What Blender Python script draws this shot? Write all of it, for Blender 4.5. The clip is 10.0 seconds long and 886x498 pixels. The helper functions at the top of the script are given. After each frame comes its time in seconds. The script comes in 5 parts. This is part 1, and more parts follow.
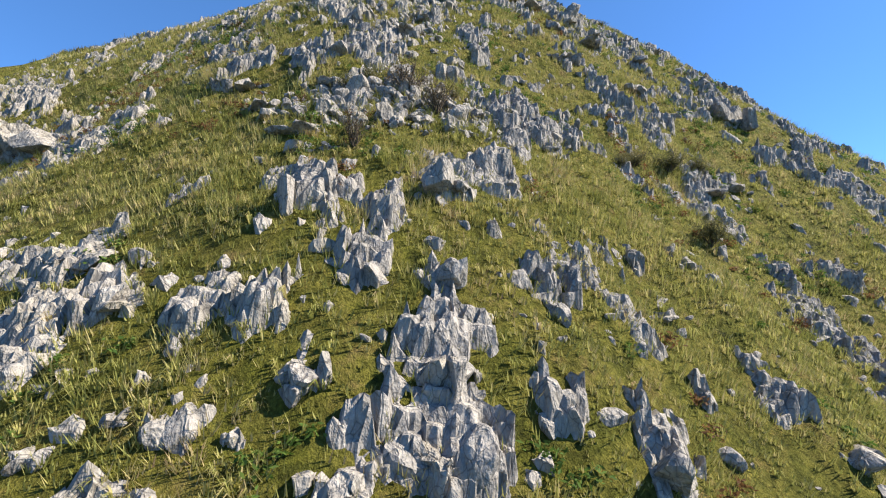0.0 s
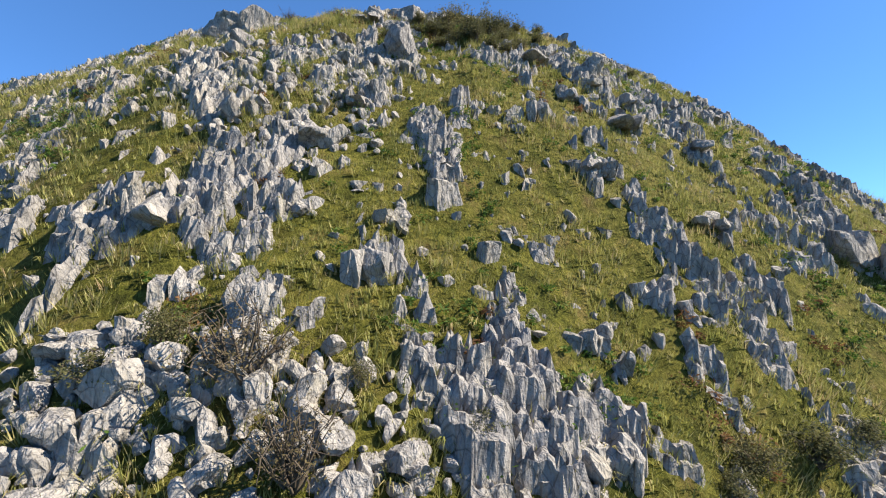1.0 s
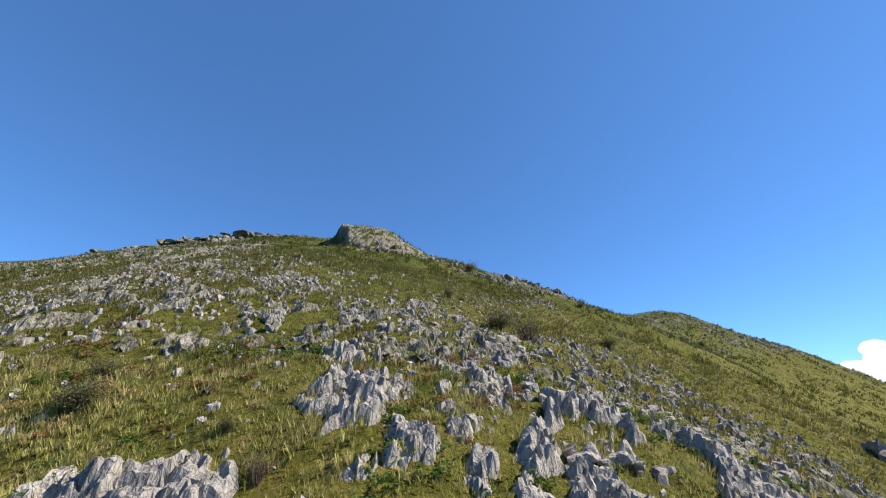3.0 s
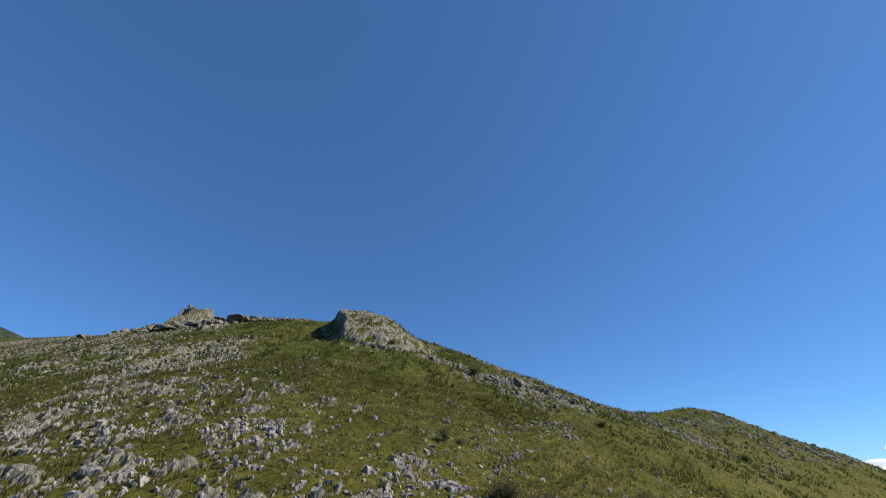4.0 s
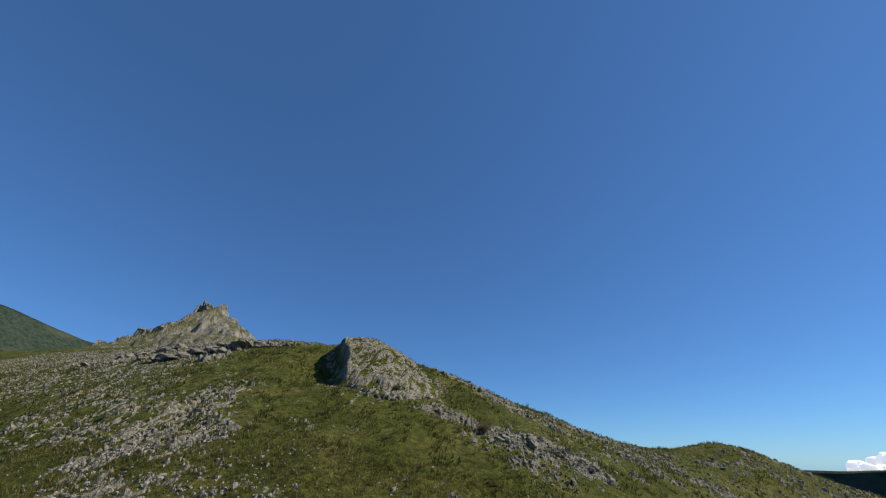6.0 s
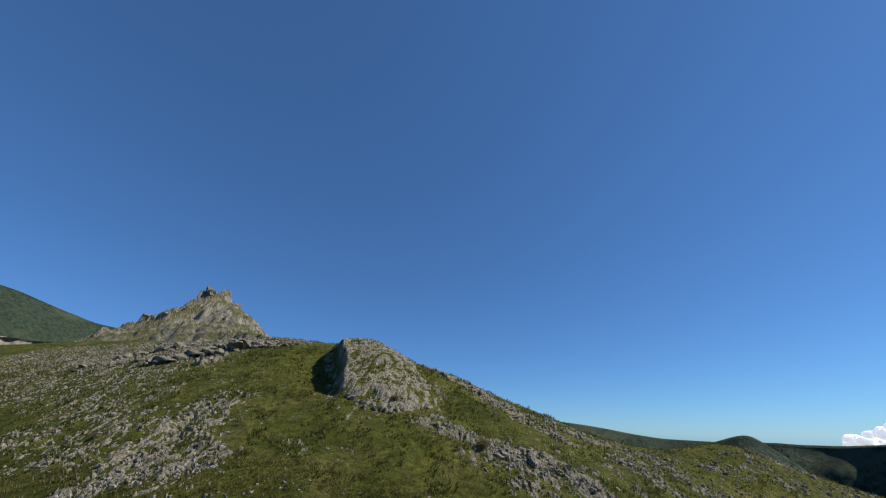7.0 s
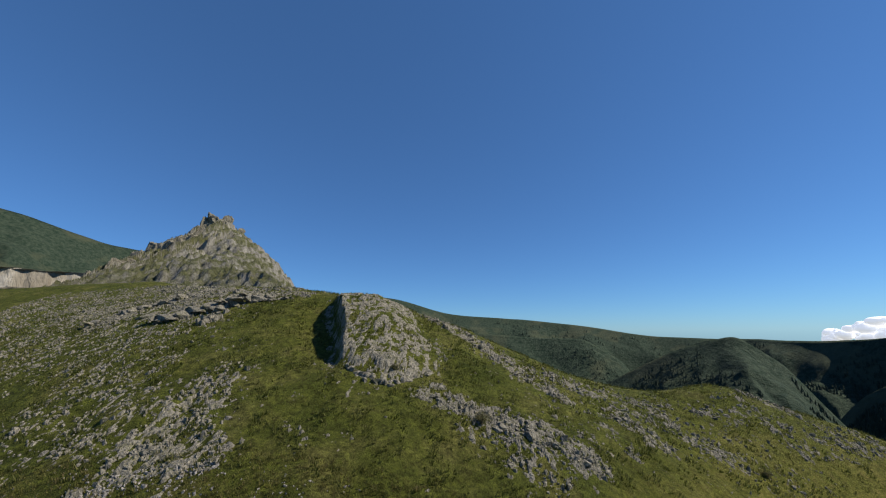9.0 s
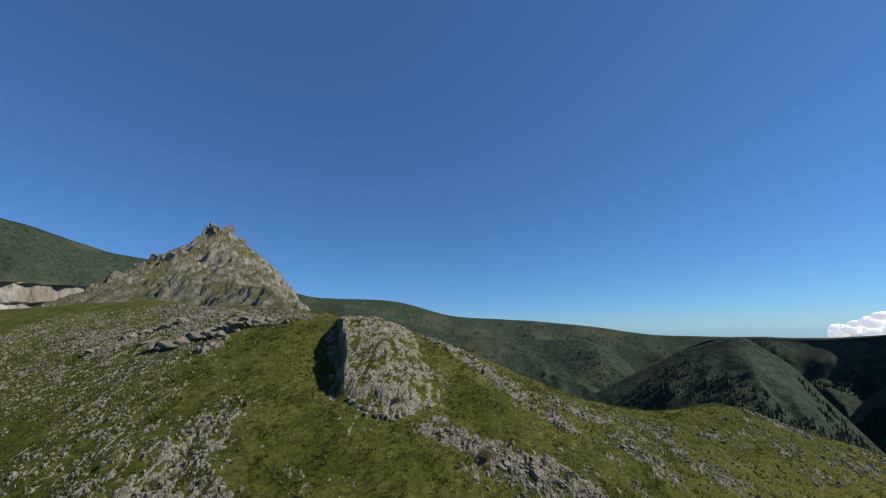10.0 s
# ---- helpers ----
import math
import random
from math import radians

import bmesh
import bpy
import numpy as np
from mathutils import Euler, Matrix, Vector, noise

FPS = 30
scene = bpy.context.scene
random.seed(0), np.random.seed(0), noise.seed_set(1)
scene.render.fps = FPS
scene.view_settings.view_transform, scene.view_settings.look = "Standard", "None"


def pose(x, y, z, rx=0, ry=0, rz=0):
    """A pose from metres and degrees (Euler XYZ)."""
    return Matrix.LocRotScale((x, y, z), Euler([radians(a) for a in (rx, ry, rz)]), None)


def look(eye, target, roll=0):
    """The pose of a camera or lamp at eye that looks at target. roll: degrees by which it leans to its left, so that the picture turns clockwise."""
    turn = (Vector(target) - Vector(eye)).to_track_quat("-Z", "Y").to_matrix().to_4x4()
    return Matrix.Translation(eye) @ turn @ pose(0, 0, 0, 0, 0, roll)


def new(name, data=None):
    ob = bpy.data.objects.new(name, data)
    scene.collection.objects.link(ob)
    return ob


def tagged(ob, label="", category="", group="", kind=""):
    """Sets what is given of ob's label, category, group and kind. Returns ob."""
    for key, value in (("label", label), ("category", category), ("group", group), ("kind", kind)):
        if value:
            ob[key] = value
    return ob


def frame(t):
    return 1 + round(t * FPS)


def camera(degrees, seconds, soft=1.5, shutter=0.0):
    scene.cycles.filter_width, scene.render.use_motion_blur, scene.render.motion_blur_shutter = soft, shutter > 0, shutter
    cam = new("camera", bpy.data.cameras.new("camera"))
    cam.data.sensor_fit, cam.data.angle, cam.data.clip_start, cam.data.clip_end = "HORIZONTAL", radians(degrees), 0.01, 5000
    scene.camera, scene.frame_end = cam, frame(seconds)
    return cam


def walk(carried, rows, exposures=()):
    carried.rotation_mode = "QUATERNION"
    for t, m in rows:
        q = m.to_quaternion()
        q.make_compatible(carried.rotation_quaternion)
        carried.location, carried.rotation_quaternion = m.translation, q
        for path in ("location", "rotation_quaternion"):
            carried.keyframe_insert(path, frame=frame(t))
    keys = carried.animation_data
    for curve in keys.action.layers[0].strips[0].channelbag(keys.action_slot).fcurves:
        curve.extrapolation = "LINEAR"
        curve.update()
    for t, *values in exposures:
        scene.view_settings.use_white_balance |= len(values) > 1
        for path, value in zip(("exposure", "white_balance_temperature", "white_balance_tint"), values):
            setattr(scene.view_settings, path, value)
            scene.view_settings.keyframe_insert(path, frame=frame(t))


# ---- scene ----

# ---- camera ----
cam = camera(98.0, 10.0, soft=1.15)
# seconds, x, y, z, yaw, pitch, roll
PATH = [
    (0.00, -0.00, 0.00, 0.00, -0.00, 4.00, -0.20),
    (0.50, 1.26, 5.25, 5.85, 0.20, 4.04, 0.19),
    (1.00, 2.39, 10.37, 11.37, 0.13, 3.13, 0.37),
    (1.50, 3.28, 15.59, 16.77, 0.63, 2.42, -0.31),
    (2.00, 4.20, 20.40, 22.85, 1.34, 5.28, 0.54),
    (2.50, 5.17, 24.74, 27.86, 0.90, 13.21, 0.49),
    (3.00, 5.72, 27.35, 32.22, 0.14, 20.99, 0.47),
    (3.20, 5.91, 28.07, 33.76, 0.19, 23.99, 0.65),
    (3.75, 6.55, 29.16, 37.10, 0.78, 29.81, 0.18),
    (4.30, 7.01, 29.55, 39.88, 2.00, 30.53, -0.39),
    (4.50, 7.07, 29.75, 41.01, 2.53, 29.82, -0.27),
    (5.00, 7.19, 29.92, 43.51, 3.17, 28.90, -0.59),
    (5.50, 7.46, 29.70, 45.70, 3.20, 28.55, -0.72),
    (6.00, 7.73, 29.38, 47.96, 3.15, 28.35, -0.73),
    (6.20, 7.78, 29.10, 48.97, 3.10, 28.01, -0.87),
    (6.75, 8.19, 29.44, 51.60, 3.39, 26.39, -0.79),
    (7.30, 8.52, 29.89, 54.48, 4.03, 24.07, -0.44),
    (7.50, 8.50, 29.69, 55.66, 4.25, 23.24, -0.38),
    (8.00, 8.68, 29.98, 58.21, 4.69, 19.96, -0.24),
    (8.50, 8.85, 30.45, 60.50, 5.04, 16.33, -0.64),
    (9.00, 9.41, 31.32, 62.59, 4.64, 12.14, 0.49),
    (9.50, 9.51, 31.20, 64.80, 5.29, 12.29, 1.17),
    (10.00, 9.80, 31.21, 67.00, 5.16, 12.34, 1.40),
]
EXPOSURES = [(0.0, 1.42), (0.6, 1.42), (1.2, 1.34), (2.2, 1.32), (3.0, 1.12), (4.4, 0.55), (6.0, 0.45), (10.0, 0.38)]
walk(cam, [(t, pose(x, y, z, 90 + p, r, w)) for t, x, y, z, w, p, r in PATH], EXPOSURES)

# ---- sky and sun ----
SUN_TURN, SUN_HEIGHT = 90.0, 42.0      # degrees clockwise from +y, and above the horizon
world = bpy.data.worlds.new("sky")
scene.world = world
world.use_nodes = True
wn = world.node_tree.nodes
sky = wn.new("ShaderNodeTexSky")
sky.sky_type = "NISHITA"
sky.sun_disc = False
sky.sun_elevation = radians(SUN_HEIGHT)
sky.sun_rotation = radians(SUN_TURN)
sky.altitude = 1200
sky.air_density, sky.dust_density, sky.ozone_density = 0.9, 0.2, 5.0
wn["Background"].inputs["Strength"].default_value = 0.081
deep = wn.new("ShaderNodeMix")
deep.data_type, deep.blend_type = "RGBA", "MULTIPLY"
deep.inputs[0].default_value = 1.0
deep.inputs[7].default_value = (0.64, 0.96, 1.21, 1)      # the clear deep blue of mountain air
world.node_tree.links.new(sky.outputs[0], deep.inputs[6])
even = wn.new("ShaderNodeMix")
even.data_type = "RGBA"
even.inputs[0].default_value = 0.30
even.inputs[7].default_value = (0.62, 1.6, 3.75, 1)
world.node_tree.links.new(deep.outputs[2], even.inputs[6])
world.node_tree.links.new(even.outputs[2], wn["Background"].inputs["Color"])
sun_way = Vector((math.sin(radians(SUN_TURN)) * math.cos(radians(SUN_HEIGHT)),
                  math.cos(radians(SUN_TURN)) * math.cos(radians(SUN_HEIGHT)), math.sin(radians(SUN_HEIGHT))))
sun_data = bpy.data.lights.new("sun", "SUN")
sun_data.energy, sun_data.angle, sun_data.color = 4.8, radians(0.53), (1.0, 0.91, 0.77)
sun = new("sun", sun_data)
sun.matrix_world = look(sun_way * 900, (0, 0, 0))


# ---- materials ----
class Mat:
    """A small builder for node materials."""

    def __init__(self, name, rough=0.9, spec=0.2):
        self.m = bpy.data.materials.new(name)
        self.m.use_nodes = True
        self.t = self.m.node_tree
        self.b = self.t.nodes["Principled BSDF"]
        self.b.inputs["Roughness"].default_value = rough
        self.b.inputs["Specular IOR Level"].default_value = spec

    def n(self, kind, **values):
        node = self.t.nodes.new(kind)
        for key, value in values.items():
            node.inputs[key.replace("_", " ")].default_value = value
        return node

    def l(self, a, b):
        self.t.links.new(a, b)

    def where(self):
        return self.n("ShaderNodeNewGeometry").outputs["Position"]

    def noise(self, scale, detail=4.0, rough=0.55, stretch=None, distort=0.0):
        at = self.where()
        if stretch:
            mp = self.n("ShaderNodeMapping")
            mp.inputs["Scale"].default_value = stretch
            self.l(at, mp.inputs["Vector"])
            at = mp.outputs[0]
        nz = self.n("ShaderNodeTexNoise", Scale=scale, Detail=detail, Roughness=rough, Distortion=distort)
        self.l(at, nz.inputs["Vector"])
        return nz.outputs["Fac"]

    def ramp(self, fac, stops):
        r = self.n("ShaderNodeValToRGB")
        el = r.color_ramp.elements
        while len(el) < len(stops):
            el.new(0.5)
        for e, (p, c) in zip(el, stops):
            e.position = p
            e.color = (*c, 1) if len(c) == 3 else c
        self.l(fac, r.inputs["Fac"])
        return r.outputs["Color"]

    def mix(self, fac, a, b, kind="MIX"):
        mx = self.t.nodes.new("ShaderNodeMix")
        mx.data_type, mx.blend_type = "RGBA", kind
        for sock, val in ((mx.inputs[0], fac), (mx.inputs[6], a), (mx.inputs[7], b)):
            if isinstance(val, (int, float)):
                sock.default_value = val
            elif isinstance(val, tuple):
                sock.default_value = (*val, 1)
            else:
                self.l(val, sock)
        return mx.outputs[2]

    def maths(self, op, a, b=0.0, clamp=False):
        mt = self.t.nodes.new("ShaderNodeMath")
        mt.operation, mt.use_clamp = op, clamp
        for sock, val in ((mt.inputs[0], a), (mt.inputs[1], b)):
            if isinstance(val, (int, float)):
                sock.default_value = val
            else:
                self.l(val, sock)
        return mt.outputs[0]

    def bump(self, fac, strength, distance):
        bp = self.n("ShaderNodeBump", Strength=strength, Distance=distance)
        self.l(fac, bp.inputs["Height"])
        self.l(bp.outputs[0], self.b.inputs["Normal"])

    def colour(self, c):
        self.l(c, self.b.inputs["Base Color"])


def stone_material(name, light=(0.36, 0.34, 0.32), mid=(0.26, 0.248, 0.236), dark=(0.12, 0.116, 0.114), lichen=0.28, moss=(0.30, 0.26, 0.16)):
    m = Mat(name, 0.92, 0.15)
    runnels = m.noise(4.2, 3, 0.55, (1.0, 1.0, 0.26), 0.9)
    lumps = m.noise(1.7, 4, 0.6, (1.0, 1.0, 0.6), 0.4)
    grain = m.noise(16.0, 4, 0.7)
    ribs_of = m.maths("ADD", m.maths("MULTIPLY", runnels, 0.6), m.maths("MULTIPLY", lumps, 0.4))
    # low runnels get the dark stop: groove shade put into the colour
    col = m.ramp(ribs_of, [(0.34, dark), (0.44, mid), (0.60, light)])
    col = m.mix(0.36, col, m.ramp(grain, [(0.3, (0.22, 0.22, 0.22)), (0.7, (0.62, 0.61, 0.58))]), "OVERLAY")
    spots = m.ramp(m.noise(0.9, 6, 0.7), [(0.52, (0, 0, 0)), (0.66, (1, 1, 1))])
    col = m.mix(m.maths("MULTIPLY", spots, lichen), col, moss)
    bent = m.t.nodes.new("ShaderNodeVectorMath")
    bent.operation = "MULTIPLY_ADD"
    m.l(m.n("ShaderNodeTexNoise", Scale=1.6, Detail=3.0).outputs["Color"], bent.inputs[0])
    bent.inputs[1].default_value = (0.55, 0.55, 0.55)
    m.l(m.where(), bent.inputs[2])
    squash = m.n("ShaderNodeMapping")
    squash.inputs["Scale"].default_value = (1.0, 1.0, 0.55)
    m.l(bent.outputs[0], squash.inputs["Vector"])
    facets, joints = m.n("ShaderNodeTexVoronoi", Scale=3.6), m.n("ShaderNodeTexVoronoi", Scale=3.6)
    joints.feature = "DISTANCE_TO_EDGE"
    for tex in (facets, joints):
        m.l(squash.outputs[0], tex.inputs["Vector"])
    grey = m.n("ShaderNodeSeparateColor")
    m.l(facets.outputs["Color"], grey.inputs[0])
    crack = m.ramp(joints.outputs["Distance"], [(0.0, (0.42, 0.41, 0.41)), (0.05, (1, 1, 1))])
    col = m.mix(0.8, col, crack, "MULTIPLY")
    col = m.mix(0.5, col, m.ramp(grey.outputs[0], [(0.0, (0.72, 0.72, 0.74)), (1.0, (1.18, 1.15, 1.1))]), "MULTIPLY")
    isl = m.n("ShaderNodeNewGeometry").outputs["Random Per Island"]
    obj = m.n("ShaderNodeObjectInfo").outputs["Random"]
    var = m.maths("ADD", m.maths("MULTIPLY", isl, 0.3), m.maths("MULTIPLY", obj, 0.2))
    col = m.mix(1.0, col, m.ramp(var, [(0.0, (0.82, 0.82, 0.84)), (0.5, (1.12, 1.1, 1.06))]), "MULTIPLY")
    m.colour(col)
    relief = m.maths("ADD", m.maths("ADD", m.maths("MULTIPLY", runnels, 0.8), m.maths("MULTIPLY", lumps, 1.0)), m.maths("MULTIPLY", grain, 0.16))
    relief = m.maths("ADD", relief, m.maths("MULTIPLY", grey.outputs[1], 0.45))
    m.bump(relief, 1.0, 0.24)
    return m.m


def turf_material():
    m = Mat("turf", 0.95, 0.1)
    fine = m.noise(3.2, 6, 0.75)
    blade = m.noise(15.0, 4, 0.75, (1, 1, 0.28), 0.4)
    dry = m.ramp(m.noise(0.8, 6, 0.72), [(0.28, (0.05, 0.056, 0.014)), (0.42, (0.11, 0.115, 0.022)), (0.55, (0.17, 0.16, 0.038)), (0.66, (0.19, 0.15, 0.058)), (0.78, (0.12, 0.08, 0.042))])
    lush = m.ramp(m.noise(0.13, 6, 0.7), [(0.30, (0.048, 0.062, 0.012)), (0.50, (0.082, 0.094, 0.02)), (0.72, (0.145, 0.138, 0.05))])
    lush = m.mix(0.75, lush, m.ramp(m.noise(0.75, 5, 0.7), [(0.30, (0.14, 0.14, 0.14)), (0.55, (0.5, 0.5, 0.5)), (0.72, (0.72, 0.72, 0.68))]), "OVERLAY")
    up = m.n("ShaderNodeSeparateXYZ")
    m.l(m.where(), up.inputs[0])
    high = m.maths("ADD", up.outputs[2], m.maths("MULTIPLY", m.noise(0.05, 3), 14.0))
    col = m.mix(m.ramp(m.maths("MULTIPLY", high, 0.01), [(0.38, (0, 0, 0)), (0.54, (1, 1, 1))]), dry, lush)
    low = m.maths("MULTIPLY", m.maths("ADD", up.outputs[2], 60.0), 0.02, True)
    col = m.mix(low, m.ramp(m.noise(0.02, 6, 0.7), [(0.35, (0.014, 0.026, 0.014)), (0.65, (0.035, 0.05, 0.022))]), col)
    col = m.mix(0.7, col, m.ramp(fine, [(0.25, (0.16, 0.16, 0.14)), (0.75, (0.85, 0.83, 0.72))]), "OVERLAY")
    col = m.mix(0.55, col, m.ramp(blade, [(0.30, (0.10, 0.10, 0.09)), (0.52, (0.5, 0.5, 0.46)), (0.70, (0.80, 0.79, 0.66))]), "OVERLAY")
    col = m.mix(0.5, col, m.ramp(m.noise(1.5, 5, 0.7), [(0.32, (0.16, 0.14, 0.12)), (0.52, (0.5, 0.5, 0.5)), (0.7, (0.68, 0.66, 0.5))]), "OVERLAY")
    m.colour(col)
    m.bump(m.maths("ADD", m.maths("MULTIPLY", fine, 0.7), m.maths("MULTIPLY", blade, 0.55)), 1.0, 0.5)
    return m.m


def blade_material(name, stops, trans=0.4):
    m = Mat(name, 0.75, 0.2)
    isl = m.n("ShaderNodeNewGeometry").outputs["Random Per Island"]
    var = m.maths("ADD", m.maths("MULTIPLY", isl, 0.32), m.maths("MULTIPLY", m.noise(0.55, 6, 0.75), 1.7))
    col = m.ramp(m.maths("SUBTRACT", var, 0.50), stops)
    m.colour(col)
    through_leaf = m.n("ShaderNodeBsdfTranslucent")
    m.l(col, through_leaf.inputs["Color"])
    both = m.n("ShaderNodeMixShader", Fac=trans)
    m.l(m.b.outputs[0], both.inputs[1])
    m.l(through_leaf.outputs[0], both.inputs[2])
    m.l(both.outputs[0], m.t.nodes["Material Output"].inputs["Surface"])
    return m.m


STONE = stone_material("limestone")
# darker for its lichen, and for small shadows between teeth painted into the tone
OLD_STONE = stone_material("lichened_limestone", (0.255, 0.241, 0.205), (0.158, 0.150, 0.124), (0.066, 0.064, 0.053), 0.7, (0.125, 0.125, 0.05))
TURF = turf_material()
GRASS = blade_material("grass_blades", [(0.15, (0.11, 0.12, 0.03)), (0.38, (0.22, 0.23, 0.06)), (0.56, (0.34, 0.32, 0.105)), (0.72, (0.42, 0.35, 0.17)), (0.9, (0.28, 0.19, 0.11))])
HILL_GRASS = blade_material("hill_blades", [(0.15, (0.055, 0.060, 0.015)), (0.40, (0.105, 0.107, 0.025)), (0.60, (0.155, 0.14, 0.045)), (0.85, (0.16, 0.12, 0.065))])
LUSH = blade_material("green_blades", [(0.15, (0.036, 0.05, 0.01)), (0.45, (0.074, 0.088, 0.018)), (0.85, (0.15, 0.14, 0.05))])
# greens pulled towards blue-grey: distance haze put into the base colour
FOREST = Mat("wooded_slope", 0.95, 0.1)
FOREST.colour(FOREST.mix(FOREST.ramp(FOREST.noise(0.006, 5, 0.6), [(0.51, (0, 0, 0)), (0.57, (1, 1, 1))]),
                         FOREST.ramp(FOREST.noise(0.11, 5, 0.7), [(0.36, (0.014, 0.028, 0.018)), (0.64, (0.046, 0.062, 0.042))]),
                         FOREST.ramp(FOREST.noise(0.03, 5, 0.7), [(0.3, (0.034, 0.046, 0.030)), (0.7, (0.068, 0.076, 0.046))])))
FOREST.bump(FOREST.noise(0.11, 5, 0.75), 1.0, 5.0)
CRAG_TURF = Mat("grassy_crag", 0.93, 0.12)
tilt = CRAG_TURF.n("ShaderNodeSeparateXYZ")
CRAG_TURF.l(CRAG_TURF.n("ShaderNodeNewGeometry").outputs["Normal"], tilt.inputs[0])
ledge = CRAG_TURF.maths("ADD", CRAG_TURF.maths("MULTIPLY", tilt.outputs[2], 0.55), CRAG_TURF.maths("MULTIPLY", CRAG_TURF.noise(0.045, 6, 0.72), 0.9))
CRAG_TURF.colour(CRAG_TURF.mix(CRAG_TURF.ramp(ledge, [(0.75, (0, 0, 0)), (0.92, (0.85, 0.85, 0.85))]),
                               CRAG_TURF.ramp(CRAG_TURF.noise(0.33, 7, 0.75, (1, 1, 0.45), 0.6), [(0.32, (0.11, 0.105, 0.09)), (0.5, (0.24, 0.228, 0.195)), (0.68, (0.38, 0.36, 0.315))]),
                               CRAG_TURF.ramp(CRAG_TURF.noise(0.3, 4, 0.6), [(0.3, (0.055, 0.068, 0.018)), (0.7, (0.13, 0.13, 0.045))])))
CRAG_TURF.bump(CRAG_TURF.noise(0.42, 8, 0.8, (1, 1, 0.4), 0.8), 1.0, 3.2)
QUARRY = Mat("quarried_stone", 0.95, 0.1)
QUARRY.colour(QUARRY.ramp(QUARRY.noise(0.06, 6, 0.65, (1, 1, 0.4)), [(0.3, (0.16, 0.14, 0.11)), (0.5, (0.27, 0.245, 0.20)), (0.7, (0.44, 0.42, 0.385))]))
QUARRY.bump(QUARRY.noise(0.2, 5, 0.7, (1, 1, 0.35)), 1.0, 2.5)
CONIFER = blade_material("conifer_needles", [(0.1, (0.014, 0.026, 0.020)), (0.5, (0.028, 0.044, 0.030)), (0.9, (0.055, 0.072, 0.043))], 0.15)
CLOUD = Mat("cloud", 1.0, 0.0).m
CLOUD.node_tree.nodes["Principled BSDF"].inputs["Base Color"].default_value = (0.9, 0.9, 0.92, 1)
# added glow stands in for sunlight through the cloud, which renders grey without it
CLOUD.node_tree.nodes["Principled BSDF"].inputs["Emission Color"].default_value = (0.9, 0.88, 0.86, 1)
CLOUD.node_tree.nodes["Principled BSDF"].inputs["Emission Strength"].default_value = 0.45
WEED = blade_material("leafy_weeds", [(0.1, (0.035, 0.07, 0.015)), (0.5, (0.075, 0.13, 0.022)), (0.9, (0.15, 0.20, 0.04))])
BRACKEN = blade_material("dead_bracken", [(0.1, (0.07, 0.035, 0.015)), (0.5, (0.15, 0.075, 0.03)), (0.9, (0.22, 0.13, 0.06))])
SHRUB = blade_material("shrub_leaves", [(0.1, (0.048, 0.052, 0.022)), (0.5, (0.105, 0.105, 0.042)), (0.9, (0.20, 0.17, 0.08))])
DRY = blade_material("dry_leaves", [(0.1, (0.06, 0.05, 0.025)), (0.5, (0.12, 0.095, 0.045)), (0.9, (0.2, 0.15, 0.07))])
TWIG = Mat("twigs", 0.9).m
TWIG.node_tree.nodes["Principled BSDF"].inputs["Base Color"].default_value = (0.09, 0.07, 0.05, 1)


# ---- shape of the land ----
def lattice(ix, iy, seed):
    v = np.sin(ix * 127.1 + iy * 311.7 + seed * 74.7) * 43758.5453
    return v - np.floor(v)


def vnoise(x, y, seed=0):
    ix, iy = np.floor(x), np.floor(y)
    fx, fy = x - ix, y - iy
    fx, fy = fx * fx * (3 - 2 * fx), fy * fy * (3 - 2 * fy)
    a, b = lattice(ix, iy, seed), lattice(ix + 1, iy, seed)
    c, d = lattice(ix, iy + 1, seed), lattice(ix + 1, iy + 1, seed)
    return (a + (b - a) * fx) * (1 - fy) + (c + (d - c) * fx) * fy


def fbm(x, y, size, octaves=4, seed=0, gain=0.5):
    total, amp, norm = 0.0, 1.0, 0.0
    for k in range(octaves):
        total = total + amp * vnoise(x / size * 2 ** k + 17.3 * k, y / size * 2 ** k - 9.1 * k, seed + k)
        norm += amp
        amp *= gain
    return total / norm


def smooth(v, a, b):
    s = np.clip((v - a) / (b - a), 0, 1)
    return s * s * (3 - 2 * s)


LIE = (-8.92, -0.0843, 0.5433)
NEAR = [
    (-3.0, -1.2, -3.8, -2.3),
    (-5.3, 8.9, 0.0, -1.6),
    (4.9, 0.8, 8.3, 5.9),
    (0.1, 2.9, -1.1, -1.9),
]
MIDDLE = [
    (-1.2, 10.8, 10.7, 8.1, 1.9),
    (4.6, -2.9, -2.2, 4.3, -5.1),
    (0.3, 8.3, 9.8, -6.1, 14.6),
]
WIDE = (-3.0, -1.6, -12.4, -20.3, -4.5, -3.2, 1.7)
RIDGE_X = (-330, -260, -180, -140, -105, -70, -45, -20, 0, 30, 60, 100, 160, 260)
RIDGE_Y = (150, 158, 165, 168, 165, 146, 133, 125, 123, 119, 122, 121, 118, 112)


BENCH = ((-4, 9, 1.6), (6, 9, 2.3), (17, 11, 0.4), (-14, 20, -1.0), (-2, 18, -1.0), (8, 19, -0.5), (19, 21, -0.8), (-8, 29, 0.9), (3, 28, -0.5))


def swell(x, y, cx, cy, r):
    return np.exp(-((x - cx) ** 2 + (y - cy) ** 2) / (2 * r * r))


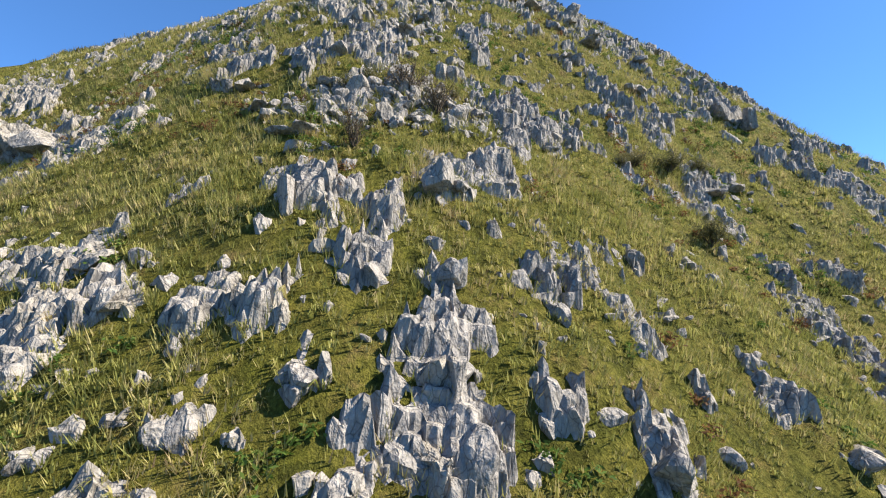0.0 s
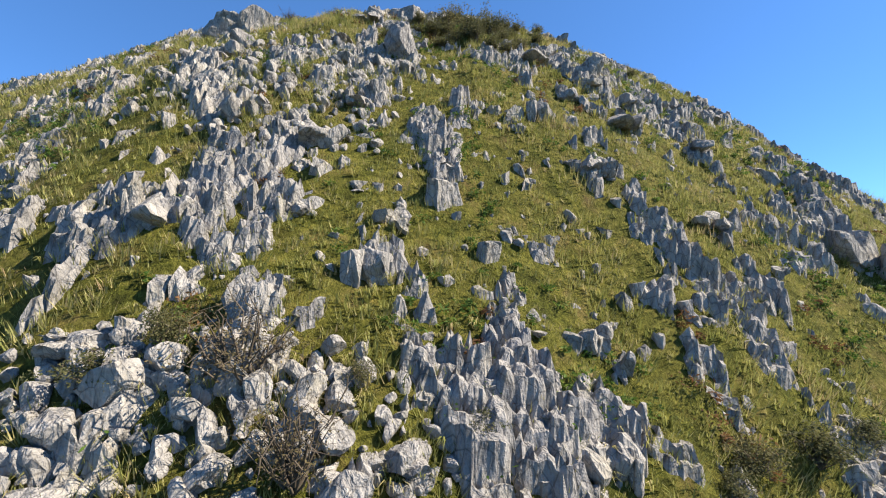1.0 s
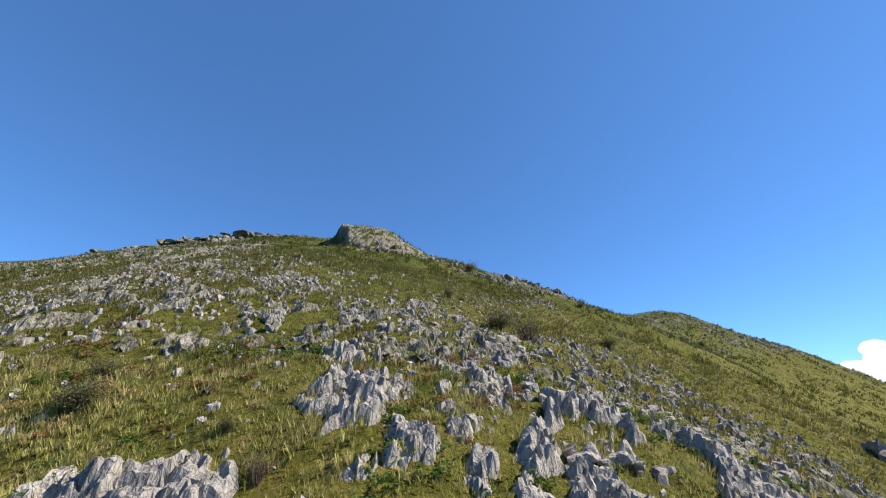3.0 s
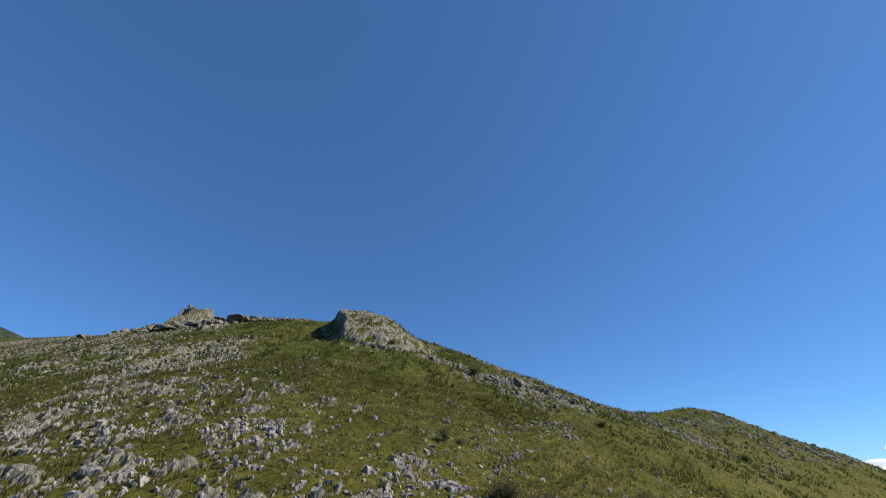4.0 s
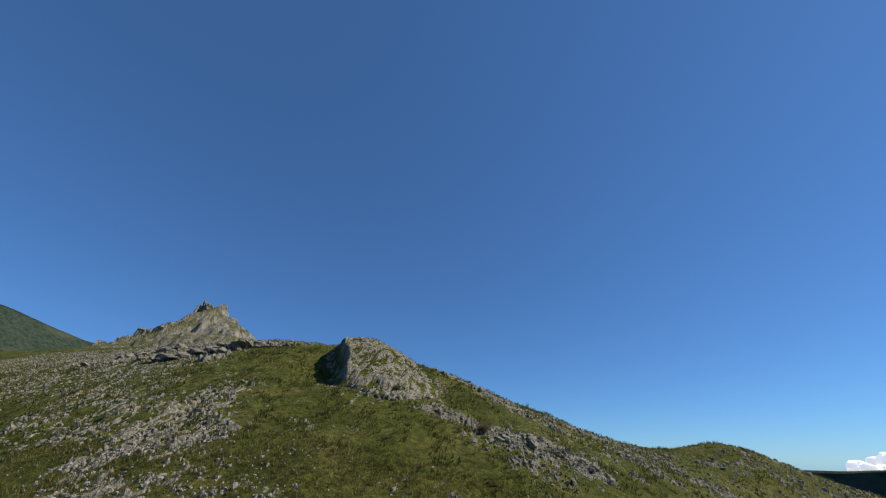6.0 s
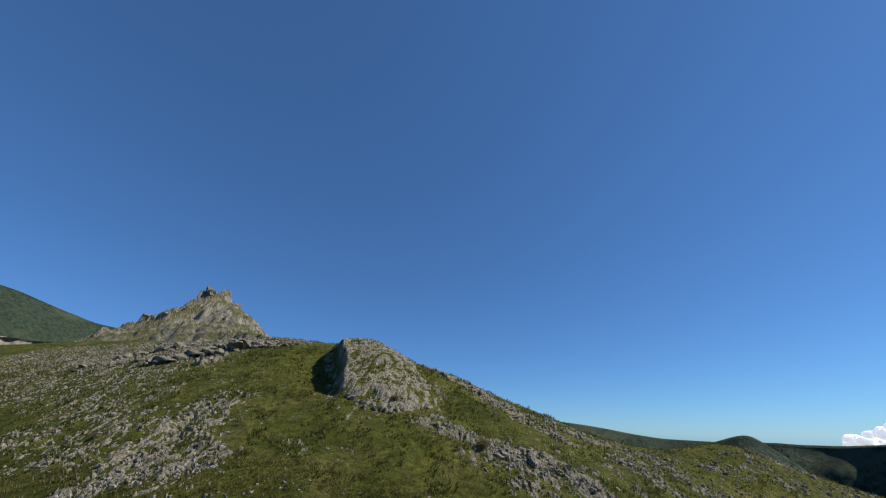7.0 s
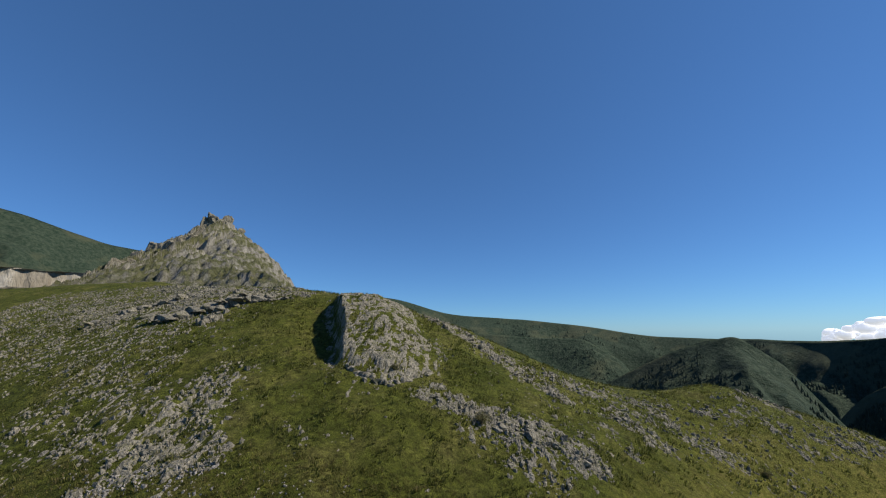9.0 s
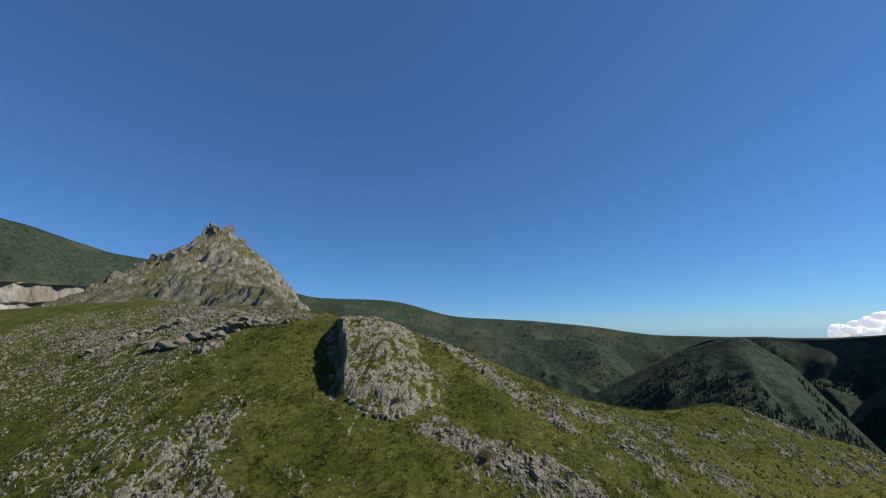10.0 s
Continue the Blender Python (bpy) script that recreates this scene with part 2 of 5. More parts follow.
def front(x, y):
    z = LIE[0] + LIE[1] * x + LIE[2] * y
    for j, cy in enumerate((6, 22, 38, 54)):
        for i, cx in enumerate((-28, -9, 10, 29)):
            z = z + NEAR[j][i] * swell(x, y, cx, cy, 14)
    for j, cy in enumerate((72, 100, 128)):
        for i, cx in enumerate((-75, -38, 0, 38, 75)):
            z = z + MIDDLE[j][i] * swell(x, y, cx, cy, 28)
    for cx, cy, h in BENCH:
        z = z + h * swell(x, y, cx, cy, 7)
    for h, (cx, cy, r) in zip(WIDE, ((-160, 270, 60), (-110, 200, 60), (-190, 170, 60), (130, 110, 60), (90, 50, 50), (-80, 40, 50), (-130, 110, 60))):
        z = z + h * swell(x, y, cx, cy, r)
    return z


def inward(x, y, x0, y0, x1, y1):
    """Distance to the right-hand side of the line from one plan point to another."""
    dx, dy = x1 - x0, y1 - y0
    return ((x - x0) * dy - (y - y0) * dx) / math.hypot(dx, dy)


def knoll_edges(x, y):
    wall = inward(x, y, -11.2, 91.4, -20.0, 112.4)
    nose = inward(x, y, -4.0, 89.6, -11.2, 91.8)
    fore = inward(x, y, 2.3, 94.2, -3.4, 89.4)
    flank = inward(x, y, -6.0, 116.0, 2.4, 94.2)
    return wall, nose, fore, flank


def knoll(x, y):
    """The rock-walled knoll on the ridge: a cliff on its shaded side, a rounded nose and a soft far flank."""
    wall, nose, fore, flank = knoll_edges(x, y)
    wob = 1.6 * (fbm(x, y, 4, 3, 31) - 0.5)
    body = smooth(wall + wob, -0.5, 0.9) * smooth(nose + wob, -0.4, 3.0) * smooth(fore + wob, -0.6, 3.6) * smooth(flank, -5, 7)
    body = body * (1 - smooth(y - 0.35 * x, 113, 132))
    gully = smooth(-wall, -0.5, 1.0) * (1 - smooth(-wall, 2, 11)) * smooth(nose, -2, 5) * (1 - smooth(y, 106, 122))
    return 4.0 * body * (0.75 + 0.5 * fbm(x, y, 7, 3, 33)) * (0.6 + 0.4 * smooth(y, 92, 104)) - 2.0 * gully


def land(x, y, fine=True):
    x, y = np.asarray(x, float), np.asarray(y, float)
    ry = np.interp(x, RIDGE_X, RIDGE_Y)
    over = np.where(y - ry > 40, y - ry, 4 * np.log1p(np.exp(np.clip((y - ry) / 4, -30, 10))))
    xx, yy = np.clip(x, -330, 330), np.clip(y - over, -90, 460)
    z = front(xx, yy) - 0.62 * over - 0.35 * np.maximum(np.abs(x) - 330, 0) - 0.4 * np.maximum(-90 - y, 0)
    z = z + knoll(x, y) + 3.0 * swell(x, y, 60, 120, 7) + 4.0 * swell(x, y, 95, 112, 22)
    if fine:
        near = 1 - smooth(np.hypot(x - 5, y - 30), 60, 110)
        z = z + 1.3 * (fbm(x, y, 9, 3, 5) - 0.5) * (0.35 + 0.65 * near) + 0.55 * (fbm(x, y, 2.2, 3, 9) - 0.5) * near
        # terraces of bedrock across the steep spur
        z = z + near * 0.45 * (smooth(fbm(x, y, 6, 3, 77), 0.43, 0.57) - 0.5)
    floor_z = -150 + 30 * fbm(x, y, 700, 3, 3)
    return np.where(z < floor_z + 30, np.maximum(z, floor_z), z)


def axis(lo, hi, a, b, step, grow):
    mid = list(np.arange(a, b, step))
    up, d = [b], step
    while up[-1] < hi:
        d *= grow
        up.append(up[-1] + d)
    down, d = [a], step
    while down[-1] > lo:
        d *= grow
        down.append(down[-1] - d)
    return np.array(down[:0:-1] + mid + up)


def grid_mesh(name, X, Y, Z):
    ny, nx = X.shape
    co = np.stack([X, Y, Z], -1).reshape(-1, 3)
    i = (np.arange(ny - 1)[:, None] * nx + np.arange(nx - 1)[None, :]).ravel()
    quads = np.stack([i, i + 1, i + 1 + nx, i + nx], 1)
    return face_mesh(name, co, quads)


def face_mesh(name, co, faces, flat=False):
    me = bpy.data.meshes.new(name)
    n, k = faces.shape
    me.vertices.add(len(co))
    me.vertices.foreach_set("co", np.ascontiguousarray(co, np.float32).ravel())
    me.loops.add(n * k)
    me.loops.foreach_set("vertex_index", np.ascontiguousarray(faces, np.int32).ravel())
    me.polygons.add(n)
    me.polygons.foreach_set("loop_start", np.arange(0, n * k, k, dtype=np.int32))
    me.update(calc_edges=True)
    me.polygons.foreach_set("use_smooth", np.full(n, not flat))
    return me


gx = axis(-4600, 4600, -44, 46, 0.6, 1.06)
gy = axis(-1500, 4600, 4, 118, 0.6, 1.06)
GX, GY = np.meshgrid(gx, gy)
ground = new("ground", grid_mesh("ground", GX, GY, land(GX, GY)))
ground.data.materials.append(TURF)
tagged(ground, "steep limestone hillside with rough yellow-green mountain grass", "hillside", kind="structure")


# ---- rocks ----
def merge(parts):
    co, tri, k = [], [], 0
    for p, t in parts:
        co.append(p)
        tri.append(t + k)
        k += len(p)
    return np.concatenate(co), np.concatenate(tri)


BALLS = {}


def ball(sub):
    if sub not in BALLS:
        bm = bmesh.new()
        bmesh.ops.create_icosphere(bm, subdivisions=sub, radius=1.0)
        bm.verts.index_update()
        BALLS[sub] = (np.array([v.co[:] for v in bm.verts]), np.array([[v.index for v in f.verts] for f in bm.faces]))
        bm.free()
    return BALLS[sub]


def solid_noise(p, seed):
    """Smooth noise in space, -1 to 1, from three crossed sheets."""
    x, y, z = p[:, 0], p[:, 1], p[:, 2]
    return (vnoise(x + 3.1 * seed, y + z * 0.7, seed) + vnoise(y - 2.3 * seed, z + x * 0.6, seed + 7) + vnoise(z + 1.7 * seed, x - y * 0.5, seed + 13)) / 1.5 - 1


def block(seed, sub=3, cuts=11, flat=1.0):
    """A broken angular boulder, 1 m wide and about as high, lying on the ground."""
    rng = np.random.default_rng(seed)
    p, tri = ball(sub)
    for k in range(cuts):
        n = rng.normal(size=3)
        n /= np.linalg.norm(n)
        s = p @ n
        p = p - np.outer(np.maximum(s - rng.uniform(0.42, 0.70), 0) * 0.98, n)
    p = p * (1 + 0.07 * solid_noise(p * 3, seed) + 0.06 * solid_noise(p * 8, seed + 2))[:, None]
    p /= np.abs(p).max()
    p = p * np.array([0.62, rng.uniform(0.45, 0.6), 0.62 * flat])
    tilt = rng.uniform(-0.35, 0.35, 2)
    p[:, 2] += tilt[0] * p[:, 0] + tilt[1] * p[:, 1] + 0.30 * flat
    return p, tri


def spin(co, a):
    c, s = math.cos(a), math.sin(a)
    return np.stack([co[:, 0] * c - co[:, 1] * s, co[:, 0] * s + co[:, 1] * c, co[:, 2]], 1)


def cells(x, y, size, seed):
    """Nearest and next joint-bounded cell: distances, a random number and the way from its middle."""
    u, v = x / size, y / size
    iu, iv = np.floor(u), np.floor(v)
    f1 = np.full(u.shape, 9.0)
    f2 = f1.copy()
    rid, ox, oy = np.zeros_like(u), np.zeros_like(u), np.zeros_like(u)
    for du in (-1, 0, 1):
        for dv in (-1, 0, 1):
            cu, cv = iu + du, iv + dv
            px, py = cu + 0.1 + 0.8 * lattice(cu, cv, seed), cv + 0.1 + 0.8 * lattice(cu, cv, seed + 5)
            d = np.hypot(u - px, v - py)
            near = d < f1
            f2 = np.where(near, f1, np.minimum(f2, d))
            rid = np.where(near, lattice(cu, cv, seed + 9), rid)
            ox, oy = np.where(near, u - px, ox), np.where(near, v - py, oy)
            f1 = np.where(near, d, f1)
    return f1, f2, rid, ox, oy


def shard(seed, sub, flutes=0.2):
    """A block of weathered limestone, 1 m wide and 1 m high: upright broken joint faces, a chisel-cut top and sharp runnels down its sides."""
    rng2 = np.random.default_rng(seed)
    p, tri = ball(sub)
    p = np.sign(p) * np.abs(p) ** 0.55
    turn, slant = rng2.uniform(0, 6.28), rng2.uniform(0.15, 0.6)
    for k in range(6):                                   # upright joint faces
        a = turn + k * 1.047 + rng2.uniform(-0.35, 0.35)
        n = np.array([math.cos(a), math.sin(a), rng2.normal() * 0.28])
        n /= np.linalg.norm(n)
        p = p - np.outer(np.maximum(p @ n - rng2.uniform(0.48, 0.86), 0) * 0.97, n)
    for k in range(3):                                   # the broken top
        a = rng2.uniform(0, 6.28)
        n = np.array([math.cos(a) * slant, math.sin(a) * slant, 1.0])
        n /= np.linalg.norm(n)
        p = p - np.outer(np.maximum(p @ n - rng2.uniform(0.55, 0.85), 0) * 0.97, n)
    for k in range(5):                                   # stepped fractures along the joints
        n = rng2.normal(size=3) * np.array([1, 1, 0.8])
        n /= np.linalg.norm(n)
        step = p @ n * rng2.uniform(2.2, 4.8) + rng2.uniform(0, 1) + 0.25 * solid_noise(p * 3 + seed, seed + 20 + k)
        side = np.array([n[1], -n[0], 0.3 * rng2.normal()])
        p = p + np.outer((lattice(np.floor(step), np.floor(step) * 0, seed + k) - 0.5) * rng2.uniform(0.10, 0.22), side)
    lump = solid_noise(p * 2.3 + seed, seed + 4)
    groove = np.exp(-(solid_noise(p * np.array([3.7, 3.7, 0.55]) + seed, seed) / 0.16) ** 2)
    fine = np.exp(-(solid_noise(p * np.array([8.0, 8.0, 1.3]) + seed, seed + 2) / 0.2) ** 2)
    crack = np.exp(-(solid_noise(p * np.array([1.4, 1.4, 4.2]) + seed, seed + 5) / 0.10) ** 2)
    up = p[:, 2].copy()
    out = p.copy()
    out[:, :2] *= (1 + 0.2 * lump - flutes * groove - 0.45 * flutes * fine - 0.13 * crack + 0.05 * solid_noise(p * 7 + seed, seed + 3))[:, None]
    out[:, 2] = np.where(up > 0, up * (1 + 0.18 * lump - 0.14 * groove - 0.08 * fine), up * 0.6)
    lean = rng2.uniform(-0.22, 0.22, 2)
    out[:, 0] += lean[0] * np.maximum(up, 0)
    out[:, 1] += (lean[1] + 0.1) * np.maximum(up, 0)
    out[:, 2] /= out[:, 2].max()
    out[:, :2] /= np.abs(out[:, 0]).max() * 2
    return out * np.array([1.0, rng2.uniform(0.7, 1.05), 1.0]), tri


def crag_shape(seed, sub):
    """A jointed outcrop, about 1 m wide and 1 m high: blocks crowded on a steep foot, the upper ones standing behind the lower."""
    rng2 = np.random.default_rng(seed)
    out = []
    count = int(rng2.integers(9, 15))
    for k in range(count):
        p, t = shard(seed * 11 + k, sub if k < 3 else sub - 1, 0.15) if k % 2 else block(seed * 11 + k, sub if k < 3 else sub - 1, 14)
        main = k < 3
        w = rng2.uniform(0.44, 0.62) if main else rng2.uniform(0.16, 0.38)
        h = (1.0 if k == 0 else rng2.uniform(0.55, 0.95)) if main else w * rng2.uniform(0.8, 1.7)
        x = (-0.2, 0.18, 0.0)[k] + rng2.uniform(-0.1, 0.1) if main else rng2.uniform(-0.52, 0.52)
        y = (0.05, 0.1, 0.28)[k] if main else rng2.uniform(-0.34, 0.42)
        out.append((spin(p, rng2.uniform(-1.2, 1.2)) * np.array([w, w * 1.15, h]) + np.array([x, y, -0.06 + 0.55 * (y - 0.05)]), t))
    return out


def mass_shape(seed, sub):
    """A solid rock face, about 1 m wide and 1 m high: two or three great blocks shoulder to shoulder, split by joints, and broken pieces at the foot."""
    rng2 = np.random.default_rng(seed)
    out = []
    for k, (x, y, w, h) in enumerate(((-0.22, 0.16, 0.62, 0.86), (0.2, 0.1, 0.64, 1.0), (0.0, 0.32, 0.8, 0.92))):
        p, t = block(seed * 13 + k, sub, 16)
        p = p * (1 - 0.07 * np.exp(-(solid_noise(p * 3 + seed, k) / 0.07) ** 2))[:, None]      # open joints
        out.append((spin(p, rng2.uniform(-0.5, 0.5)) * np.array([w, w * 0.95, h * rng2.uniform(0.92, 1.0)]) + np.array([x + rng2.uniform(-0.05, 0.05), y, 0]), t))
    for k in range(7):
        p, t = block(seed * 13 + 5 + k, 3, 12)
        w = rng2.uniform(0.16, 0.32)
        out.append((spin(p, rng2.uniform(-1.2, 1.2)) * np.array([w, w, w * rng2.uniform(0.7, 1.3)]) + np.array([rng2.uniform(-0.55, 0.55), rng2.uniform(-0.25, -0.05), -0.22]), t))
    return out


def stone_mesh(name, shape, material=STONE):
    if isinstance(shape, list):
        return [stone_mesh(name, one, material) for one in shape]
    me = face_mesh(name, *shape, flat=True)
    me.materials.append(material)
    return me


OLD_CRAGS = [stone_mesh("old_crag", crag_shape(370 + k, 2 if k < 7 else 3), material=OLD_STONE) for k in range(10)]
CRAGS = [stone_mesh("crag", crag_shape(300 + k, 4)) for k in range(14)]
SMALL_CRAGS = [stone_mesh("small_crag", crag_shape(340 + k, 3)) for k in range(20)]
MASSES = [stone_mesh("rock_face", mass_shape(520 + k, 5 if k < 1 else 4)) for k in range(5)]
OLD_BLOCKS = [stone_mesh("old_boulder", block(430 + k), OLD_STONE) for k in range(5)]
BLOCKS = [stone_mesh("boulder", block(400 + k)) for k in range(10)]
SLABS = [stone_mesh("slab", block(500 + k, flat=0.55)) for k in range(6)]
chance = np.random.default_rng(77)


def stand(name, meshes, x, y, w, h, label, category, group, sink=0.12, forward=0.28):
    """Set a rock into the slope, its front foot in the turf below it."""
    shape = meshes[int(chance.integers(len(meshes)))]
    ob = new(name, None if isinstance(shape, list) else shape)
    if isinstance(shape, list):
        for me in shape:
            new("rock_block", me).parent = ob
    z = float(land(x, y - forward * w)) - sink * h
    ob.matrix_world = pose(x, y, z, 0, 0, chance.uniform(-30, 30) + 180 * int(chance.integers(2))) @ Matrix.Diagonal((w, w, h, 1))
    return tagged(ob, label, category, group)


OUTCROPS = []


def crag(x, y, w, h):
    """An outcrop whose foot meets the turf at x, y, cut back into the slope behind it."""
    big = w > 1.9
    h = min(max(h, 0.5 * w), 1.35 * w)
    OUTCROPS.append((x, y + 0.3 * w, 0.62 * w, 0.55 * w, 0.8))
    stand("limestone_outcrop", CRAGS if big else SMALL_CRAGS, x, y + 0.30 * w, w * 1.02, h * 0.74,
          "large grey fluted limestone crag rising from steep grass" if big else "pale grey fluted limestone outcrop standing in rough grass",
          "rock outcrop", "limestone outcrops", 0.06, 0.30)


def rock_face(x, y, w, h, k):
    OUTCROPS.append((x, y + 0.3 * w, 0.62 * w, 0.55 * w, 0.8))
    stand("limestone_outcrop", MASSES[k:k + 1], x, y + 0.2 * w, w * 0.95, h * 1.35, "massive pale limestone block split by joints above steep grass", "rock outcrop", "limestone outcrops", 0.06, 0.14)


def slab(x, y, w, h):
    stand("rock_slab", SLABS, x, y, w, max(h, 0.45 * w) * 1.4, "flat pale limestone slab lying in the grass", "rock slab", "rock slabs", 0.35, 0.25)


crag(-23.9, 22.0, 6.3, 2.6)
crag(19.8, 31.5, 4.7, 2.5)
crag(14.7, 31.2, 4.0, 1.9)
crag(45.8, 66.0, 4.0, 3.5)
rock_face(-11.6, 34.9, 5.4, 2.5, 1)
crag(11.5, 30.4, 3.3, 2.4)
crag(21.6, 28.2, 3.1, 3.1)
rock_face(-1.2, 35.6, 4.6, 1.8, 2)
crag(-11.2, 20.1, 3.1, 1.6)
crag(15.4, 26.1, 3.0, 2.1)
rock_face(-0.4, 30.4, 3.8, 2.3, 0)
crag(14.8, 17.0, 2.7, 1.2)
rock_face(10.6, 32.2, 3.4, 1.6, 3)
crag(9.7, 18.0, 2.7, 1.1)
crag(-33.7, 29.2, 2.6, 2.6)
crag(9.7, 25.3, 2.6, 1.3)
crag(2.1, 24.9, 2.6, 2.8)
crag(8.2, 32.9, 2.6, 1.5)
crag(19.4, 34.7, 2.5, 1.7)
crag(8.6, 26.9, 2.4, 1.5)
crag(-6.3, 21.4, 2.4, 2.8)
crag(-16.7, 14.9, 2.4, 2.0)
crag(4.2, 28.3, 2.4, 1.6)
crag(11.5, 35.3, 2.4, 1.5)
crag(-7.9, 21.0, 2.4, 2.4)
crag(-3.7, 28.5, 2.3, 1.3)
crag(-9.9, 10.5, 2.3, 1.2)
crag(-3.6, 37.4, 2.3, 0.8)
crag(11.2, 32.5, 2.3, 2.3)
crag(14.7, 24.4, 2.2, 1.8)
crag(11.2, 34.3, 2.2, 0.9)
crag(-2.5, 25.0, 2.2, 1.5)
crag(13.5, 26.6, 2.2, 1.4)
crag(-11.1, 38.8, 2.1, 2.9)
crag(6.1, 28.0, 2.1, 2.1)
crag(22.1, 43.6, 2.1, 1.3)
crag(14.8, 21.2, 2.1, 1.3)
crag(0.0, 12.7, 2.1, 1.8)
crag(-9.1, 18.0, 2.1, 1.1)
crag(-2.7, 29.8, 2.1, 1.5)
crag(-0.9, 25.6, 2.0, 1.4)
crag(-5.8, 15.2, 2.0, 0.7)
crag(16.4, 33.5, 2.0, 1.7)
crag(4.5, 21.1, 2.0, 0.9)
crag(-1.8, 27.3, 2.0, 1.5)
crag(0.1, 7.2, 2.0, 1.9)
crag(17.4, 22.5, 2.0, 1.1)
crag(-5.3, 22.6, 2.0, 2.0)
crag(9.7, 27.0, 2.0, 1.7)
crag(-5.8, 18.9, 2.0, 1.4)
crag(-0.9, 28.8, 2.0, 1.2)
crag(-2.2, 19.3, 1.9, 2.2)
crag(9.9, 14.7, 1.9, 1.5)
crag(-4.1, 24.7, 1.9, 1.7)
crag(-4.3, 19.8, 1.9, 1.9)
crag(10.2, 21.4, 1.9, 1.4)
crag(-5.7, 29.4, 1.9, 1.1)
crag(-3.4, 31.6, 1.9, 1.0)
crag(12.7, 32.2, 1.8, 1.5)
crag(1.9, 13.7, 1.8, 0.7)
crag(-5.0, 25.8, 1.8, 1.5)
crag(-5.2, 31.4, 1.8, 1.0)
crag(2.5, 10.3, 1.8, 2.1)
crag(-0.2, 8.3, 1.8, 1.1)
crag(0.4, 21.4, 1.8, 1.8)
crag(-6.0, 25.3, 1.7, 1.6)
crag(-5.4, 24.0, 1.7, 2.0)
crag(5.3, 18.3, 1.7, 1.1)
crag(-3.3, 25.3, 1.7, 1.4)
crag(18.2, 42.1, 1.7, 1.2)
crag(4.6, 8.0, 1.7, 1.5)
crag(6.6, 21.9, 1.7, 1.4)
crag(19.6, 19.0, 1.7, 1.1)
crag(6.3, 19.4, 1.7, 1.7)
crag(-0.3, 23.7, 1.6, 0.8)
crag(7.1, 28.7, 1.6, 1.5)
crag(7.7, 25.0, 1.6, 1.5)
crag(-2.5, 27.8, 1.6, 1.0)
crag(0.0, 9.9, 1.6, 1.2)
crag(-0.8, 30.2, 1.6, 1.9)
crag(-5.9, 45.1, 1.6, 1.3)
crag(-1.9, 9.7, 1.6, 0.9)
crag(-4.7, 27.2, 1.6, 1.0)
crag(-4.3, 11.6, 1.6, 1.5)
crag(1.9, 19.2, 1.5, 1.4)
crag(11.6, 41.9, 1.5, 1.3)
crag(10.4, 23.3, 1.5, 1.3)
crag(-4.1, 8.6, 1.5, 1.1)
crag(-0.8, 34.4, 1.5, 1.3)
crag(3.4, 17.9, 1.5, 0.7)
crag(10.2, 41.3, 1.5, 1.0)
crag(-4.7, 35.8, 1.5, 0.7)
crag(0.7, 22.8, 1.5, 1.1)
crag(9.2, 30.7, 1.5, 1.5)
crag(-7.8, 9.1, 1.4, 1.2)
crag(-5.5, 14.2, 1.4, 0.9)
crag(15.5, 41.4, 1.4, 1.4)
crag(13.8, 21.5, 1.4, 1.1)
crag(7.0, 12.2, 1.4, 0.6)
crag(-4.9, 19.2, 1.4, 1.7)
crag(6.8, 29.4, 1.4, 1.5)
crag(17.2, 16.0, 1.4, 1.4)
crag(6.4, 13.4, 1.4, 1.8)
crag(15.2, 15.8, 1.4, 0.9)
crag(3.4, 19.1, 1.4, 1.0)
crag(-8.1, 16.8, 1.4, 0.8)
crag(9.0, 34.2, 1.4, 1.5)
crag(-4.8, 23.1, 1.3, 1.5)
crag(-0.3, 18.7, 1.3, 1.3)
crag(4.9, 19.5, 1.3, 1.0)
crag(1.4, 18.0, 1.3, 0.9)
crag(-5.3, 9.9, 1.3, 1.0)
crag(2.6, 8.2, 1.3, 1.0)
crag(10.6, 10.0, 1.3, 1.0)
crag(8.2, 39.0, 1.3, 0.8)
crag(3.1, 33.4, 1.3, 1.1)
crag(10.1, 30.3, 1.2, 1.5)
crag(-2.7, 7.8, 1.2, 1.2)
crag(3.5, 38.5, 1.2, 1.0)
crag(-1.7, 6.7, 1.2, 0.6)
crag(0.5, 17.5, 1.2, 1.1)
crag(-4.0, 17.4, 1.2, 0.8)
crag(11.5, 38.7, 1.2, 1.2)
crag(4.6, 23.7, 1.2, 1.2)
crag(12.4, 38.3, 1.2, 1.0)
crag(0.4, 19.0, 1.1, 1.1)
crag(2.4, 37.3, 1.1, 0.8)
crag(0.5, 28.5, 1.1, 1.3)
crag(17.5, 33.1, 1.1, 1.6)
crag(-2.3, 22.4, 1.1, 0.9)
crag(5.8, 26.0, 1.1, 1.4)
crag(4.6, 18.7, 1.1, 0.6)
crag(3.2, 34.5, 1.1, 1.1)
crag(6.5, 39.1, 1.1, 0.9)
crag(11.8, 19.7, 1.0, 0.6)
crag(6.8, 36.7, 1.0, 0.7)
crag(9.6, 11.8, 1.0, 0.8)
crag(-7.4, 7.7, 1.0, 0.7)
crag(-4.8, 7.0, 1.0, 1.6)
crag(4.0, 20.1, 1.0, 1.1)
crag(-4.8, 17.2, 1.0, 0.7)
crag(7.5, 21.6, 1.0, 1.3)
crag(-5.2, 16.2, 1.0, 0.6)
crag(9.9, 11.1, 0.9, 0.9)
crag(2.5, 18.6, 0.9, 0.6)
crag(-4.7, 20.9, 0.9, 0.9)
crag(-9.5, 13.5, 0.9, 0.7)
